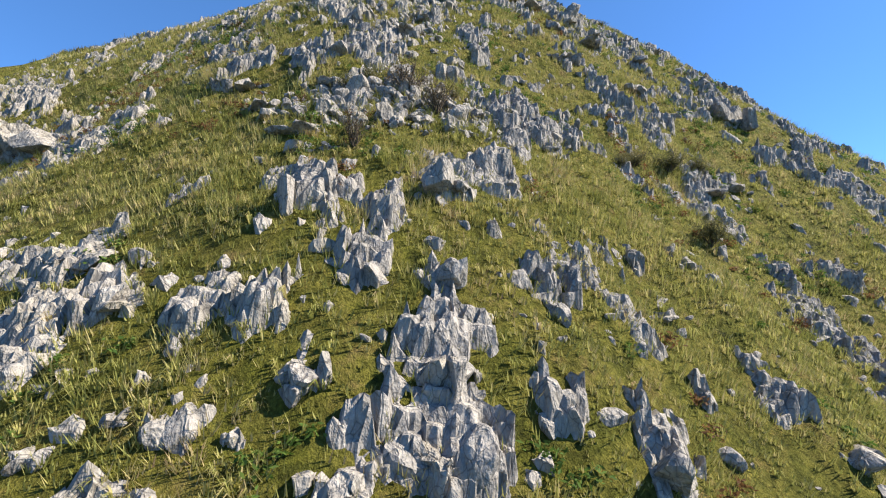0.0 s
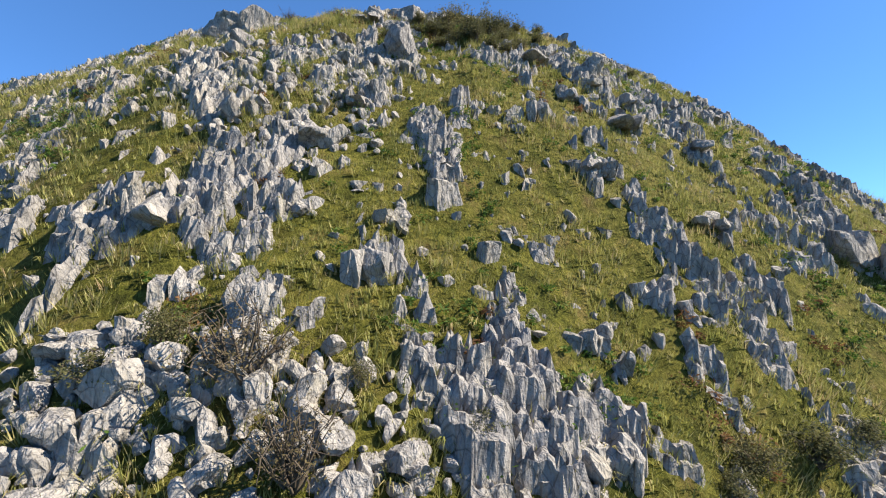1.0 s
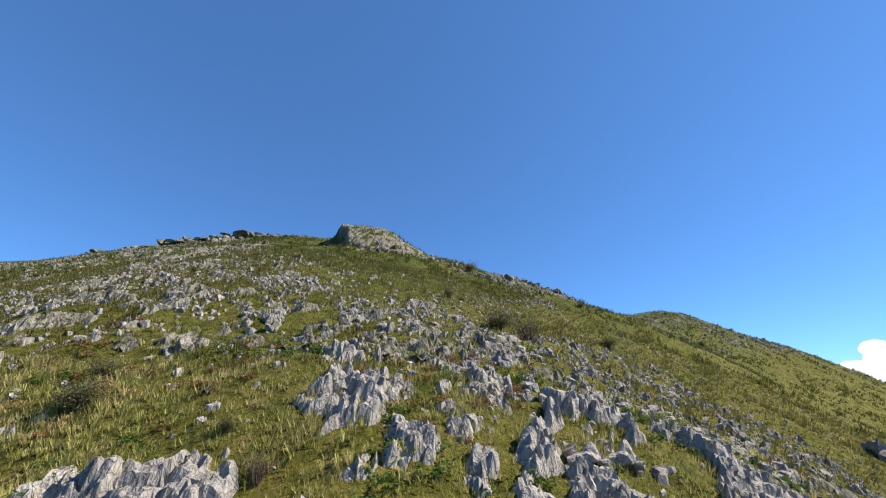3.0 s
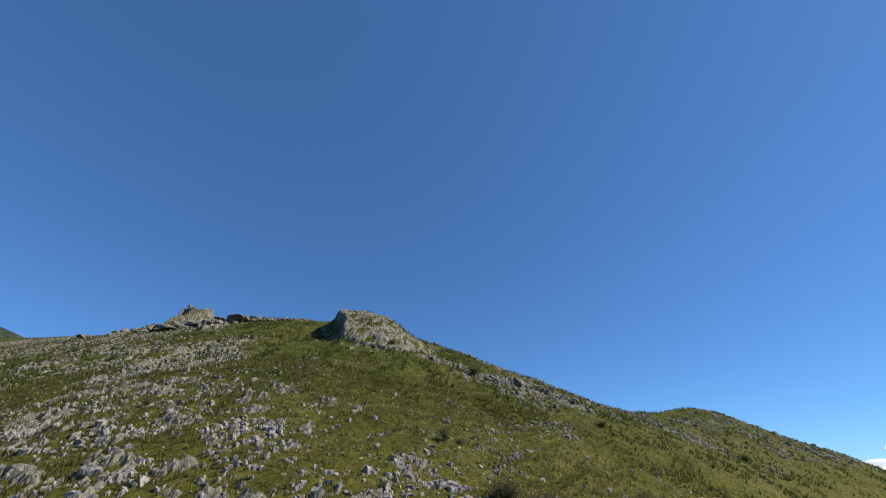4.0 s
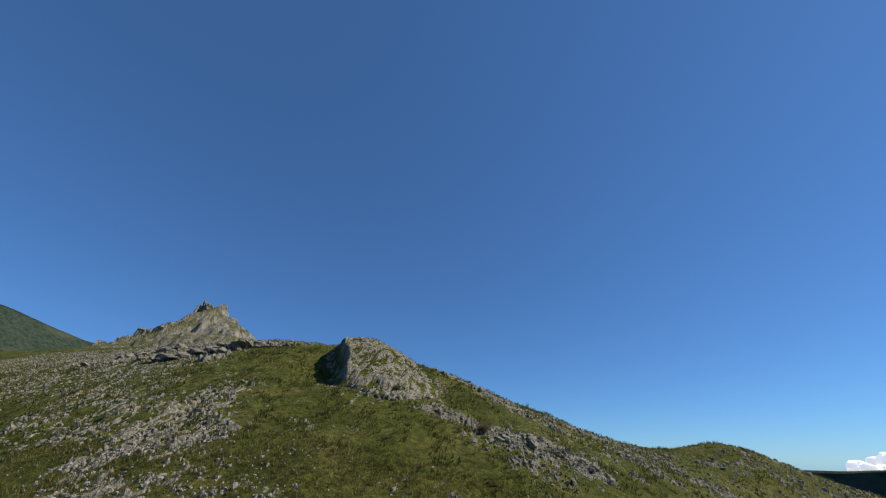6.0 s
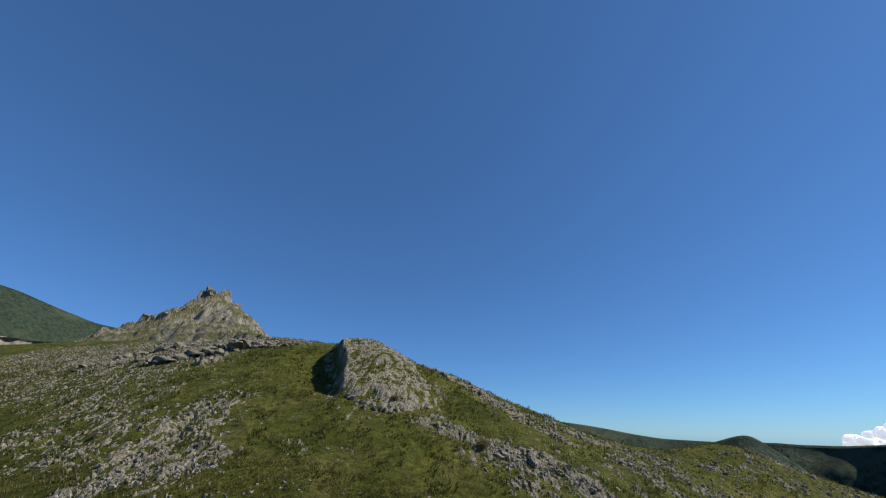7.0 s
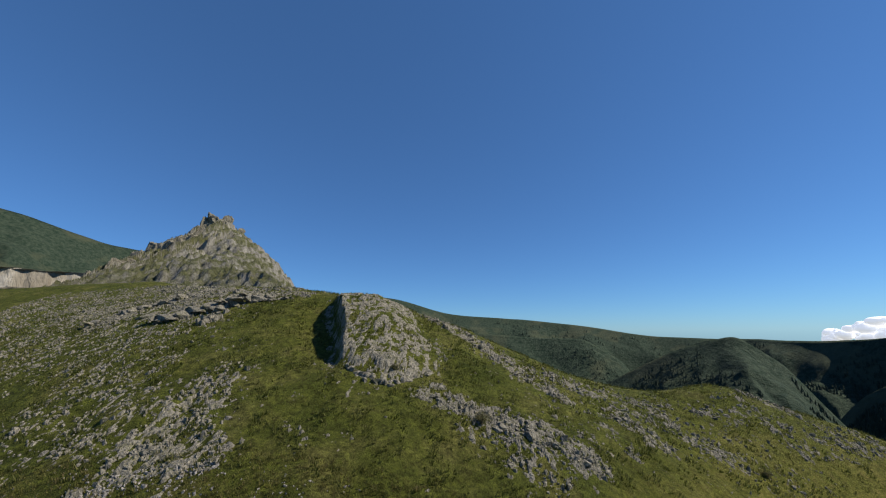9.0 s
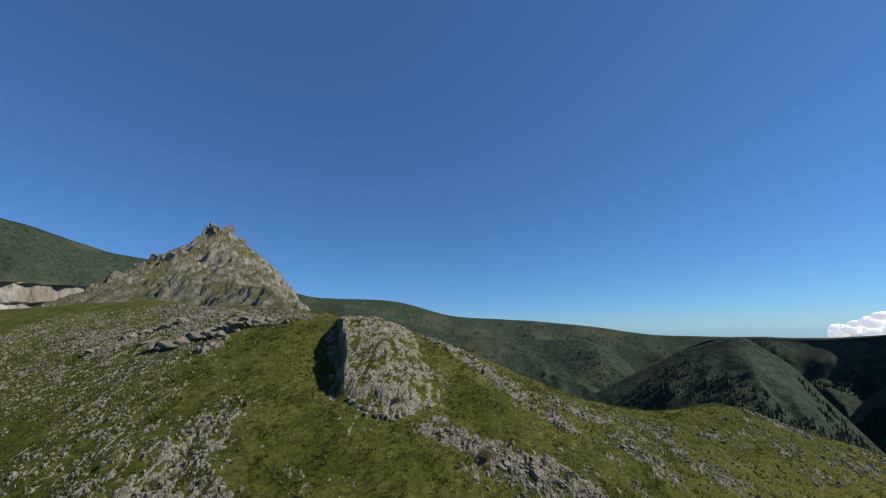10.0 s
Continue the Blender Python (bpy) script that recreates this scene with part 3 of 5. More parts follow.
crag(12.8, 35.6, 0.9, 1.3)
crag(4.7, 36.5, 0.8, 0.7)
crag(7.5, 34.9, 0.8, 0.8)
crag(1.4, 29.6, 0.8, 0.7)
crag(-4.5, 14.3, 0.8, 0.5)
crag(3.5, 14.4, 0.8, 0.6)
crag(-8.5, 7.7, 0.8, 2.0)
crag(-7.4, 19.3, 0.8, 0.9)
crag(4.2, 9.0, 0.8, 0.6)
crag(6.3, 33.5, 0.8, 1.0)
crag(5.2, 29.3, 0.8, 0.8)
crag(-3.4, 17.8, 0.8, 0.6)
crag(-0.7, 17.7, 0.7, 0.7)
crag(6.6, 33.8, 0.7, 0.8)
crag(2.0, 29.8, 0.7, 0.7)
crag(-6.9, 6.6, 0.7, 0.6)
crag(1.0, 7.5, 0.6, 0.9)
crag(-6.0, 7.1, 0.6, 0.5)
crag(-7.8, 10.0, 0.6, 0.7)
crag(6.8, 10.2, 0.6, 0.7)
crag(-1.6, 12.5, 0.6, 0.7)
crag(-2.1, 34.0, 0.5, 0.5)
crag(0.3, 34.0, 0.5, 0.6)
crag(-5.9, 7.6, 0.4, 0.5)
crag(-3.7, 7.1, 0.4, 0.5)
slab(10.1, 17.6, 2.9, 1.0)
slab(14.5, 16.2, 2.6, 1.4)
slab(-6.3, 15.8, 1.9, 0.6)
slab(6.9, 13.2, 1.7, 1.0)
slab(3.3, 18.3, 1.7, 0.7)
slab(-6.7, 37.2, 1.7, 0.6)
slab(2.3, 15.5, 1.6, 0.8)
slab(-3.1, 17.2, 1.6, 0.5)
slab(1.1, 17.0, 1.5, 0.6)
slab(-5.8, 37.6, 1.1, 0.4)


NEAR_BEDS = [(-4, 30, 7, 4, 0.8), (-4, 25, 13, 5, 0.84), (-5, 20, 9, 3, 0.75), (5, 21, 7, 3, 0.62), (-2, 18, 6, 2, 0.75), (13, 32, 9, 5, 0.78), (-4, 17, 5, 2, 0.45), (0, 11, 4, 3, 0.62), (-7, 10, 4, 2, 0.41)]
NEAR_BEDS += [(-19, 18, 7, 7, 0.63), (8, 28, 9, 6, 0.66), (5, 49, 9, 11, 0.72), (-18, 59, 23, 14, 0.61), (19, 51, 33, 13, 0.58), (1, 40, 3, 2, 0.46), (18, 28, 11, 9, 0.66)]
FAR_BEDS = [(-105, 132, 42, 20, 0.66), (-64, 104, 28, 12, 0.5), (20, 96, 16, 8, 0.24), (45, 105, 25, 10, 0.34), (-27, 78, 8, 13, 0.61), (-48, 90, 9, 12, 0.54), (-22, 59, 5, 5, 0.61), (-15, 59, 5, 6, 0.48), (-7, 75, 3, 4, 0.48), (-7, 74, 5, 5, 0.41), (7, 88, 4, 4, 0.34)]
FAR_BEDS += [(16, 83, 8, 6, 0.61), (1, 70, 3, 3, 0.31), (-86, 133, 21, 21, 0.48), (-88, 118, 23, 23, 0.48), (-6, 101, 10, 14, 0.54), (14, 108, 10, 4, 0.41), (49, 112, 20, 4, 0.27), (17, 86, 7, 3, 0.54), (-53, 85, 8, 6, 0.27), (-11, 69, 3, 5, 0.24), (-45, 122, 14, 9, 0.7)]
FAR_BEDS += [(-28, 79, 5.4, 11, 0.8), (-38, 81, 3.8, 9, 0.6), (-45, 77, 5.5, 12, 0.5), (-24, 64, 4.7, 5, 0.6), (-24, 60, 2.8, 2.4, 0.8), (-18, 65, 2.7, 3, 0.6), (-7, 64, 2.7, 3.4, 0.45), (2, 70, 4.2, 4.5, 0.45), (8, 69, 5, 3.5, 0.45)]
FAR_BEDS += [(16, 73, 4.3, 4.3, 0.4), (-13, 59, 3.8, 1.5, 0.6), (-6, 60, 2.9, 1.5, 0.5), (-36, 79, 9, 7, 0.6), (-21, 74, 5.3, 3.7, 0.8), (-7, 77, 4.3, 3.6, 0.55), (14, 85, 7.7, 5.2, 0.7), (-44, 78, 4.7, 4.3, 0.5), (-61, 109, 12, 6, 0.4), (-63, 100, 10, 4, 0.3)]
FAR_BEDS += [(38, 106, 6.8, 6.2, 0.7), (32, 105, 3.9, 5.2, 0.6), (52, 112, 6.2, 4.2, 0.6), (60, 114, 6.4, 3.5, 0.5), (69, 112, 8, 3.6, 0.5), (21, 107, 6.2, 4.5, 0.55), (15, 108, 5.3, 5.7, 0.55), (38, 99, 4.3, 4.3, 0.4), (24, 90, 4.6, 3, 0.4), (-73, 118, 9.4, 8, 0.7), (-58, 121, 7.5, 11, 0.9), (-60, 114, 7.6, 5, 0.7)]
SADDLE_RIBS = [(-138, 149, -115, 152, 3.2, 0.6), (-115, 125, -133, 143, 2.7, 0.6), (-112, 151, -94, 149, 4, 0.6), (-94, 149, -78, 139, 5, 0.85), (-85, 104, -90, 111, 1.8, 0.55), (-78, 139, -58, 124, 6, 0.85), (-74, 113, -72, 121, 3.5, 0.95), (-72, 95, -71, 98, 1.7, 0.5), (-72, 121, -66, 127, 3.6, 0.95), (-71, 98, -64, 99, 1.7, 0.5), (-58, 124, -44, 119, 3.5, 0.8), (-46, 108, -47, 119, 1.5, 0.9), (-42, 124, -30, 120, 2, 0.8)]
CREST_RIBS = [(-37, 85, -34, 87, 0.8, 0.7), (-34, 96, -31, 99, 0.5, 0.5), (-31, 79, -29, 82, 1.1, 0.65), (-14, 80, -11, 78, 0.6, 0.6), (1, 119, 11, 111, 3, 0.88), (4, 89, 9, 88, 3, 0.9), (9, 88, 14, 87, 3, 0.9), (11, 111, 18, 104, 2.7, 0.88), (13, 107, 20, 100, 1.7, 0.48), (14, 87, 19, 86, 3, 0.9), (18, 104, 23, 100, 2.5, 0.88), (19, 86, 22, 85, 3, 0.9)]
SPUR_RIBS = [(20, 100, 22, 93, 1.5, 0.48), (24, 108, 30, 106, 2.5, 0.83), (29, 95, 31, 91, 1.2, 0.63), (30, 106, 33, 101, 2.5, 0.83), (33, 101, 36, 97, 2.5, 0.83), (33, 109, 41, 110, 2.4, 0.73), (41, 110, 44, 103, 2.4, 0.73), (44, 103, 50, 101, 2.4, 0.73), (58, 112, 68, 111, 2.4, 0.58), (64, 108, 82, 116, 3, 0.58), (64, 119, 70, 118, 1.8, 0.83)]
RIBS = SADDLE_RIBS + CREST_RIBS + SPUR_RIBS
MEADOWS = [(-6, 28, 6, 3.8, 0.38), (4, 30, 2.4, 1.6, 0.8), (-5, 34, 3, 3.1, 0.6), (1, 29, 0.8, 0.9, 0.6), (6, 24, 2.5, 1.1, 0.5), (-11, 16, 9.3, 4.4, 0.75), (10, 15, 5.8, 4.2, 0.65), (11, 12, 3.9, 2.4, 0.6), (-4, 13, 2.3, 0.9, 0.6), (-3, 11, 0.9, 1, 0.5)]
MEADOWS += [(-4, 35, 2, 3.2, 0.55), (12, 38, 5.1, 6.4, 0.35), (-8, 44, 5.2, 7.9, 0.25), (0, 40, 2.2, 1.2, 0.5), (0, 74, 10.1, 9.9, 0.7), (0, 21, 0.9, 0.5, 0.4), (12, 21, 3.1, 1.5, 0.5), (-11, 17, 2.2, 4.1, 0.7), (12, 18, 3.8, 2.2, 0.6)]


def beds(x, y, rows):
    d = np.zeros_like(x)
    edge = fbm(x, y, 5, 3, 51)
    for cx, cy, rx, ry, dens in rows:
        r = np.hypot((x - cx) / rx, (y - cy) / ry)
        d = np.maximum(d, dens * (1 - smooth(r + 0.9 * (edge - 0.5), 0.55, 1.25)))
    return d


APRON_X, APRON_Y, APRON_STEP = -46.0, 2.0, 0.25
APRON = np.zeros((200, 370))
for cx, cy, rx, ry, dens in OUTCROPS:
    j0, j1 = (int((cx + k * 1.9 * rx - APRON_X) / APRON_STEP) for k in (-1, 1))
    i0, i1 = (int((cy + k * 1.9 * ry - APRON_Y) / APRON_STEP) for k in (-1, 1))
    j0, i0, j1, i1 = max(j0, 0), max(i0, 0), min(j1 + 2, 370), min(i1 + 2, 200)
    if j1 > j0 and i1 > i0:
        AX, AY = np.meshgrid(APRON_X + APRON_STEP * np.arange(j0, j1), APRON_Y + APRON_STEP * np.arange(i0, i1))
        APRON[i0:i1, j0:j1] = np.maximum(APRON[i0:i1, j0:j1], beds(AX, AY, [(cx, cy, rx, ry, dens)]))


def aprons(x, y):
    """The bare rock round the foot of each outcrop."""
    j, i = np.rint((x - APRON_X) / APRON_STEP).astype(int), np.rint((y - APRON_Y) / APRON_STEP).astype(int)
    inside = (j >= 0) & (j < 370) & (i >= 0) & (i < 200)
    return np.where(inside, APRON[np.clip(i, 0, 199), np.clip(j, 0, 369)], 0.0)


def ribs(x, y):
    """Long bands of rock running down the upper slope."""
    d = np.zeros_like(x)
    edge = fbm(x, y, 4, 3, 52) - 0.5
    for x0, y0, x1, y1, w, dens in RIBS:
        dx, dy = x1 - x0, y1 - y0
        f = np.clip(((x - x0) * dx + (y - y0) * dy) / (dx * dx + dy * dy), 0, 1)
        r = np.hypot(x - x0 - f * dx, y - y0 - f * dy) / w
        d = np.maximum(d, dens * (1 - smooth(r + 1.1 * edge, 0.6, 1.5)))
    return d


def knoll_cover(x, y):
    wall, nose, fore, flank = knoll_edges(x, y)
    return 0.95 * smooth(np.minimum(np.minimum(wall + 2.2, nose + 0.8), np.minimum(fore + 0.8, flank + 2.0)), -0.5, 0.8) * (1 - smooth(y - 0.35 * x, 120, 130))


def exposure_of_rock(x, y):
    """How much bedrock shows, from 0 to 1."""
    loose = smooth(fbm(x, y, 7, 4, 41) * 0.65 + fbm(x, y, 26, 3, 43) * 0.35, 0.44, 0.62)
    near = 1 - smooth(y, 44, 66)
    base = loose * (0.16 + 0.28 * near) + 0.17 * near + 0.05
    high = np.maximum(np.maximum(ribs(x, y), knoll_cover(x, y)), aprons(x, y))
    rock = np.maximum(np.maximum(base, high), np.maximum(0.78 * beds(x, y, NEAR_BEDS), beds(x, y, FAR_BEDS)))
    return rock * (1 - beds(x, y, MEADOWS))


def rockiness(x, y):
    """The same, broken up into clumps."""
    clump = smooth(fbm(x, y, 2.2, 2, 47), 0.36, 0.62)
    return np.clip((exposure_of_rock(x, y) + 0.02) * (0.12 + 0.88 * clump), 0, 1)


def scatter(name, shapes, spots, material, label, category):
    """One mesh of many small pieces: spots are x, y, z, turn, wide, tall."""
    rng2 = np.random.default_rng(len(spots))
    cos, tris, k = [], [], 0
    for x, y, z, a, w, h in spots:
        p, t = shapes[rng2.integers(len(shapes))]
        cos.append(spin(p, a) * np.array([w, w, h]) + np.array([x, y, z]))
        tris.append(t + k)
        k += len(p)
    ob = new(name, face_mesh(name, np.concatenate(cos), np.concatenate(tris), flat=True))
    ob.data.materials.append(material)
    return tagged(ob, label, category, kind="stuff")


def spread(seed, count, x0, x1, y0, y1, dens):
    rng2 = np.random.default_rng(seed)
    x, y = rng2.uniform(x0, x1, count), rng2.uniform(y0, y1, count)
    keep = rng2.uniform(0, 1, count) < dens(x, y)
    return x[keep], y[keep], rng2


def rock_spots(x, y, rng2, size, least, tallness):
    w = rng2.gamma(2.0, size, len(x)) + least
    z = land(x, y)
    return [(a, b, c, rng2.uniform(0, 6.28), d, d * rng2.uniform(*tallness)) for a, b, c, d in zip(x, y, z, w)]


def bedrock_rise(x, y, tall, tooth_size, island, long=1.0, cover=0.765):
    """How far bare limestone stands out of the turf; below zero where grass covers it."""
    field = exposure_of_rock(x, y)
    level = cover - 0.37 * field
    m = smooth(fbm(x * 1.1 * long, y * 1.1 / long, island, 4, 91, 0.62) * 0.9 + 0.05, level, level + 0.10)
    bend = 0.35 * tooth_size * (fbm(x, y, tooth_size * 1.2, 2, 93) - 0.5)
    s1, s2 = tooth_size * 3.4, tooth_size
    f1, f2, r1, ox, oy = cells((x + bend * 2) * long, (y - bend) / long, s1, 21)
    g1, g2, r2, px, py = cells((x + bend) * long, (y + bend) / long, s2, 27)
    gx, gy = (front(x + 0.5, y) - front(x - 0.5, y)), (front(x, y + 0.5) - front(x, y - 0.5))
    big = (0.10 + 0.95 * r1) * smooth(f2 - f1, 0.01, 0.10) + 0.3 * (ox * (r1 - 0.5) * 2 + oy * 0.4)
    small = (0.85 * r2 + 0.4 * (px * np.cos(r2 * 40) + py * np.sin(r2 * 40)) + 0.25 - 0.9 * g1 * g1) * smooth(g2 - g1, 0.0, 0.20)
    ledge = -(gx * px + gy * py) * s2 * 0.75 - (gx * ox + gy * oy) * s1 * 0.28          # flat tops, upright fronts
    return m * (tall * (0.16 + 0.62 * big + 0.42 * small * (0.4 + 0.6 * r1)) + ledge * np.clip(m * 1.4 - 0.2, 0, 1)) - 0.2 * tall * (1 - m) - 0.04


def bedrock(name, x0, x1, y0, y1, step, tall, tooth_size, island, label, long=1.0, material=STONE, cover=0.765):
    xs, ys = np.arange(x0, x1, step), np.arange(y0, y1, step)
    X, Y = np.meshgrid(xs, ys)
    wob = step * 0.35
    X = X + wob * (lattice(X * 7.7, Y * 3.1, 3) - 0.5)
    Y = Y + wob * (lattice(X * 2.3, Y * 9.7, 4) - 0.5)
    K = bedrock_rise(X, Y, tall, tooth_size, island, long, cover)
    Z = land(X, Y) + K
    X, Y = X + 0.10 * K, Y - 0.12 * K                 # the teeth lean out of the slope
    ny, nx = X.shape
    i = (np.arange(ny - 1)[:, None] * nx + np.arange(nx - 1)[None, :]).ravel()
    quads = np.stack([i, i + 1, i + 1 + nx, i + nx], 1)
    quads = quads[(K.ravel()[quads] > -0.03).any(1)]
    used, inv = np.unique(quads, return_inverse=True)
    co = np.stack([X, Y, Z], -1).reshape(-1, 3)[used]
    ob = new(name, face_mesh(name, co, inv.reshape(-1, 4), flat=True))
    ob.data.materials.append(material)
    return tagged(ob, label, "bedrock", kind="stuff")


bedrock("bedrock", -44, 44, 5, 45, 0.11, 0.62, 0.36, 2.0, "bare broken limestone bedrock breaking through the steep turf", cover=0.735)
bedrock("shoulder_bedrock", -46, 60, 44.9, 72, 0.16, 0.40, 0.34, 1.2, "grey limestone bedrock on the shoulder of the hill", material=OLD_STONE)
bedrock("upper_bedrock", -96, 92, 71.9, 130, 0.19, 0.26, 0.30, 1.0, "weathered lichen-grown limestone pavement on the upper slope", 1.25, OLD_STONE)

SHARDS = [shard(600 + k, 3) for k in range(22)] + [block(640 + k, 3, 10) for k in range(6)]
CHIPS = [shard(680 + k, 2, 0.2) for k in range(20)] + [block(700 + k, 2, 8) for k in range(8)]
STUBS = [shard(720 + k, 1, 0.25) for k in range(16)] + [block(740 + k, 1, 5) for k in range(4)]


def teeth(name, seed, count, box, dens, size, least, big, shapes, material, label, tall=(0.55, 1.25), most=9.0, flat=True):
    """A field of teeth set into the slope: larger ones in the finer of two shapes."""
    x, y, rng2 = spread(seed, count, *box, dens)
    w = rng2.gamma(1.6, size, len(x)) + least
    w = np.minimum(w * (0.65 + 0.7 * exposure_of_rock(x, y)), most * size)
    slope = np.clip(front(x, y + 0.5) - front(x, y - 0.5), 0, 1.2)
    z = land(x, y) - w * (0.04 + 0.42 * slope)
    cos, tris, k = [], [], 0
    for i in range(len(x)):
        kind = shapes[0 if w[i] > big else 1]
        p, t = kind[int(rng2.integers(len(kind)))]
        q = spin(p, rng2.uniform(-0.8, 0.8) + 3.14 * int(rng2.integers(2))) * np.array([w[i] * rng2.uniform(0.8, 1.5), w[i], w[i] * (rng2.uniform(*tall) + 0.45 * slope[i])])
        q[:, 0] += q[:, 2] * rng2.uniform(-0.25, 0.25)
        cos.append(q + np.array([x[i], y[i], z[i]]))
        tris.append(t + k)
        k += len(p)
    ob = new(name, face_mesh(name, np.concatenate(cos), np.concatenate(tris), flat=flat))
    ob.data.materials.append(material)
    return tagged(ob, label, "rocks", kind="stuff")


def crowd(x, y):
    """How densely teeth stand, from 0 to 1."""
    return np.clip(exposure_of_rock(x, y) * (0.18 + 1.05 * smooth(fbm(x, y, 2.0, 3, 47), 0.38, 0.60)), 0, 1) * (1 - smooth(knoll_cover(x, y), 0.2, 0.5))


teeth("limestone_teeth", 1, 13000, (-44, 44, 4.5, 45), lambda x, y: 0.75 * crowd(x, y), 0.13, 0.12, 0.72, (SHARDS, CHIPS), STONE, "grey fluted limestone teeth standing in rough grass", (0.3, 0.65))
x, y, rng = spread(8, 1500, -10, 6, 15.0, 20.0, lambda x, y: 0.75 * (1 - smooth(np.hypot((x + 2.5) / 6.5, (y - 17.6) / 2.2), 0.6, 1.0)))
spots = rock_spots(x, y, rng, 0.12, 0.12, (0.7, 1.1))
scatter("scree", [block(660 + k, 2, 9) for k in range(14)], [s for s in spots if s[4] < 0.34], STONE, "pale angular limestone scree below the crag", "scree")
for s in spots:
    if s[4] >= 0.34:
        ob = new("scree_boulder", BLOCKS[int(chance.integers(len(BLOCKS)))])
        ob.matrix_world = pose(s[0], s[1], s[2] - 0.08 * s[5], 0, 0, math.degrees(s[3])) @ Matrix.Diagonal((s[4], s[4], s[5], 1))
        tagged(ob, "pale angular limestone block lying in the scree", "boulder", "scree boulders")
x, y, rng = spread(9, 1500, -14, 3, 23.0, 33.0, lambda x, y: 0.55 * (1 - smooth(np.hypot((x + 6) / 7.0, (y - 28) / 4.2) + 0.6 * (fbm(x, y, 3, 3, 73) - 0.5), 0.6, 1.1)))
spots = rock_spots(x, y, rng, 0.13, 0.14, (0.7, 1.25))
scatter("rubble", [block(760 + k, 2, 9) for k in range(14)], [s for s in spots if s[4] < 0.42], STONE, "pale angular limestone rubble between the outcrops", "rubble")
for s in spots:
    if s[4] >= 0.42:
        ob = new("boulder", BLOCKS[int(chance.integers(len(BLOCKS)))])
        ob.matrix_world = pose(s[0], s[1], s[2] - 0.15 * s[5], chance.uniform(-15, 15), chance.uniform(-15, 15), math.degrees(s[3])) @ Matrix.Diagonal((s[4], s[4], s[5], 1))
        tagged(ob, "pale angular limestone block lying in rubble", "boulder", "rubble blocks")
teeth("limestone_field", 5, 12500, (-48, 60, 44.5, 57), lambda x, y: 0.9 * crowd(x, y) + 0.02, 0.10, 0.14, 0.36, (CHIPS, STUBS), STONE, "crowded small limestone teeth among the grass of the shoulder", (0.35, 0.8), 7.0)
teeth("hill_limestone", 6, 17000, (-50, 62, 56, 73), lambda x, y: 0.85 * crowd(x, y) + 0.02, 0.075, 0.14, 0.32, (CHIPS, STUBS), STONE, "small weathered limestone teeth crowding the top of the hill", (0.35, 0.75), 7.0)
teeth("limestone_pavement", 2, 78000, (-130, 100, 70, 150), lambda x, y: 0.004 + 0.95 * crowd(x, y) * smooth(exposure_of_rock(x, y), 0.12, 0.40), 0.10, 0.18, 0.80, (CHIPS, STUBS), OLD_STONE, "weathered lichen-grown limestone teeth over the upper slope", (0.4, 0.9), 7.0)

# blocks along the knoll's foot, the outcrop on the saddle and the crest beside it
def old_crag(x, y, w, h):
    stand("limestone_outcrop", OLD_CRAGS, x, y, w, h, "weathered grey limestone outcrop with lichen on the upper slope", "rock outcrop", "upper outcrops")


def foot_block(x, y, w, h):
    stand("boulder", OLD_BLOCKS, x, y, w, h, "grey limestone block at the foot of the rock-walled knoll", "boulder", "blocks below the knoll", 0.15, 0.2)


for k in range(12):
    f = k / 11
    foot_block(-10.4 + 7.0 * f + chance.uniform(-0.4, 0.4), 91.2 - 2.4 * f + chance.uniform(-0.6, 0.2), chance.uniform(0.7, 1.7), chance.uniform(0.6, 1.4))
for k in range(7):
    foot_block(-2.8 + 0.75 * k, 88.9 + 0.75 * k + chance.uniform(-0.4, 0.2), chance.uniform(0.6, 1.3), chance.uniform(0.5, 1.0))
for k in range(9):
    f = k / 8
    old_crag(-45 - 4 * f + chance.uniform(-1, 1), 107 + 16 * f + chance.uniform(-1, 1), chance.uniform(3.0, 5.0), chance.uniform(1.4, 2.4))
for cx, cy, w, h in ((-55, 113, 8.5, 4.4), (-50, 116, 9.0, 5.2), (-45, 118, 7.5, 4.6), (-40, 119, 6.5, 4.0), (-62, 116, 8.0, 3.6), (-36, 120, 5.0, 2.8)):
    old_crag(cx, cy, w * 1.15, h * 0.55)
for k in range(9):
    f = k / 8
    old_crag(-46 + 12 * f + chance.uniform(-1, 1), 120 - 2 * f + chance.uniform(-1, 1), chance.uniform(3.0, 5.0), chance.uniform(1.1, 1.9) * (1.2 - 0.6 * f))
for k in range(10):
    f = k / 9
    old_crag(-76 + 16 * f + chance.uniform(-2, 2), 114 + 16 * f + chance.uniform(-2, 2), chance.uniform(3.5, 6.0), chance.uniform(1.2, 2.2))
for k in range(8):
    f = k / 7
    old_crag(4 + 18 * f + chance.uniform(-1, 1), 88.4 - 3 * f + chance.uniform(-1.5, 1.5), chance.uniform(1.6, 3.0), chance.uniform(0.8, 1.3))
for k in range(8):
    f = k / 7
    old_crag(1 + 21 * f + chance.uniform(-1, 1), 118 - 19 * f + chance.uniform(-1, 1), chance.uniform(1.4, 2.6), chance.uniform(0.7, 1.3))


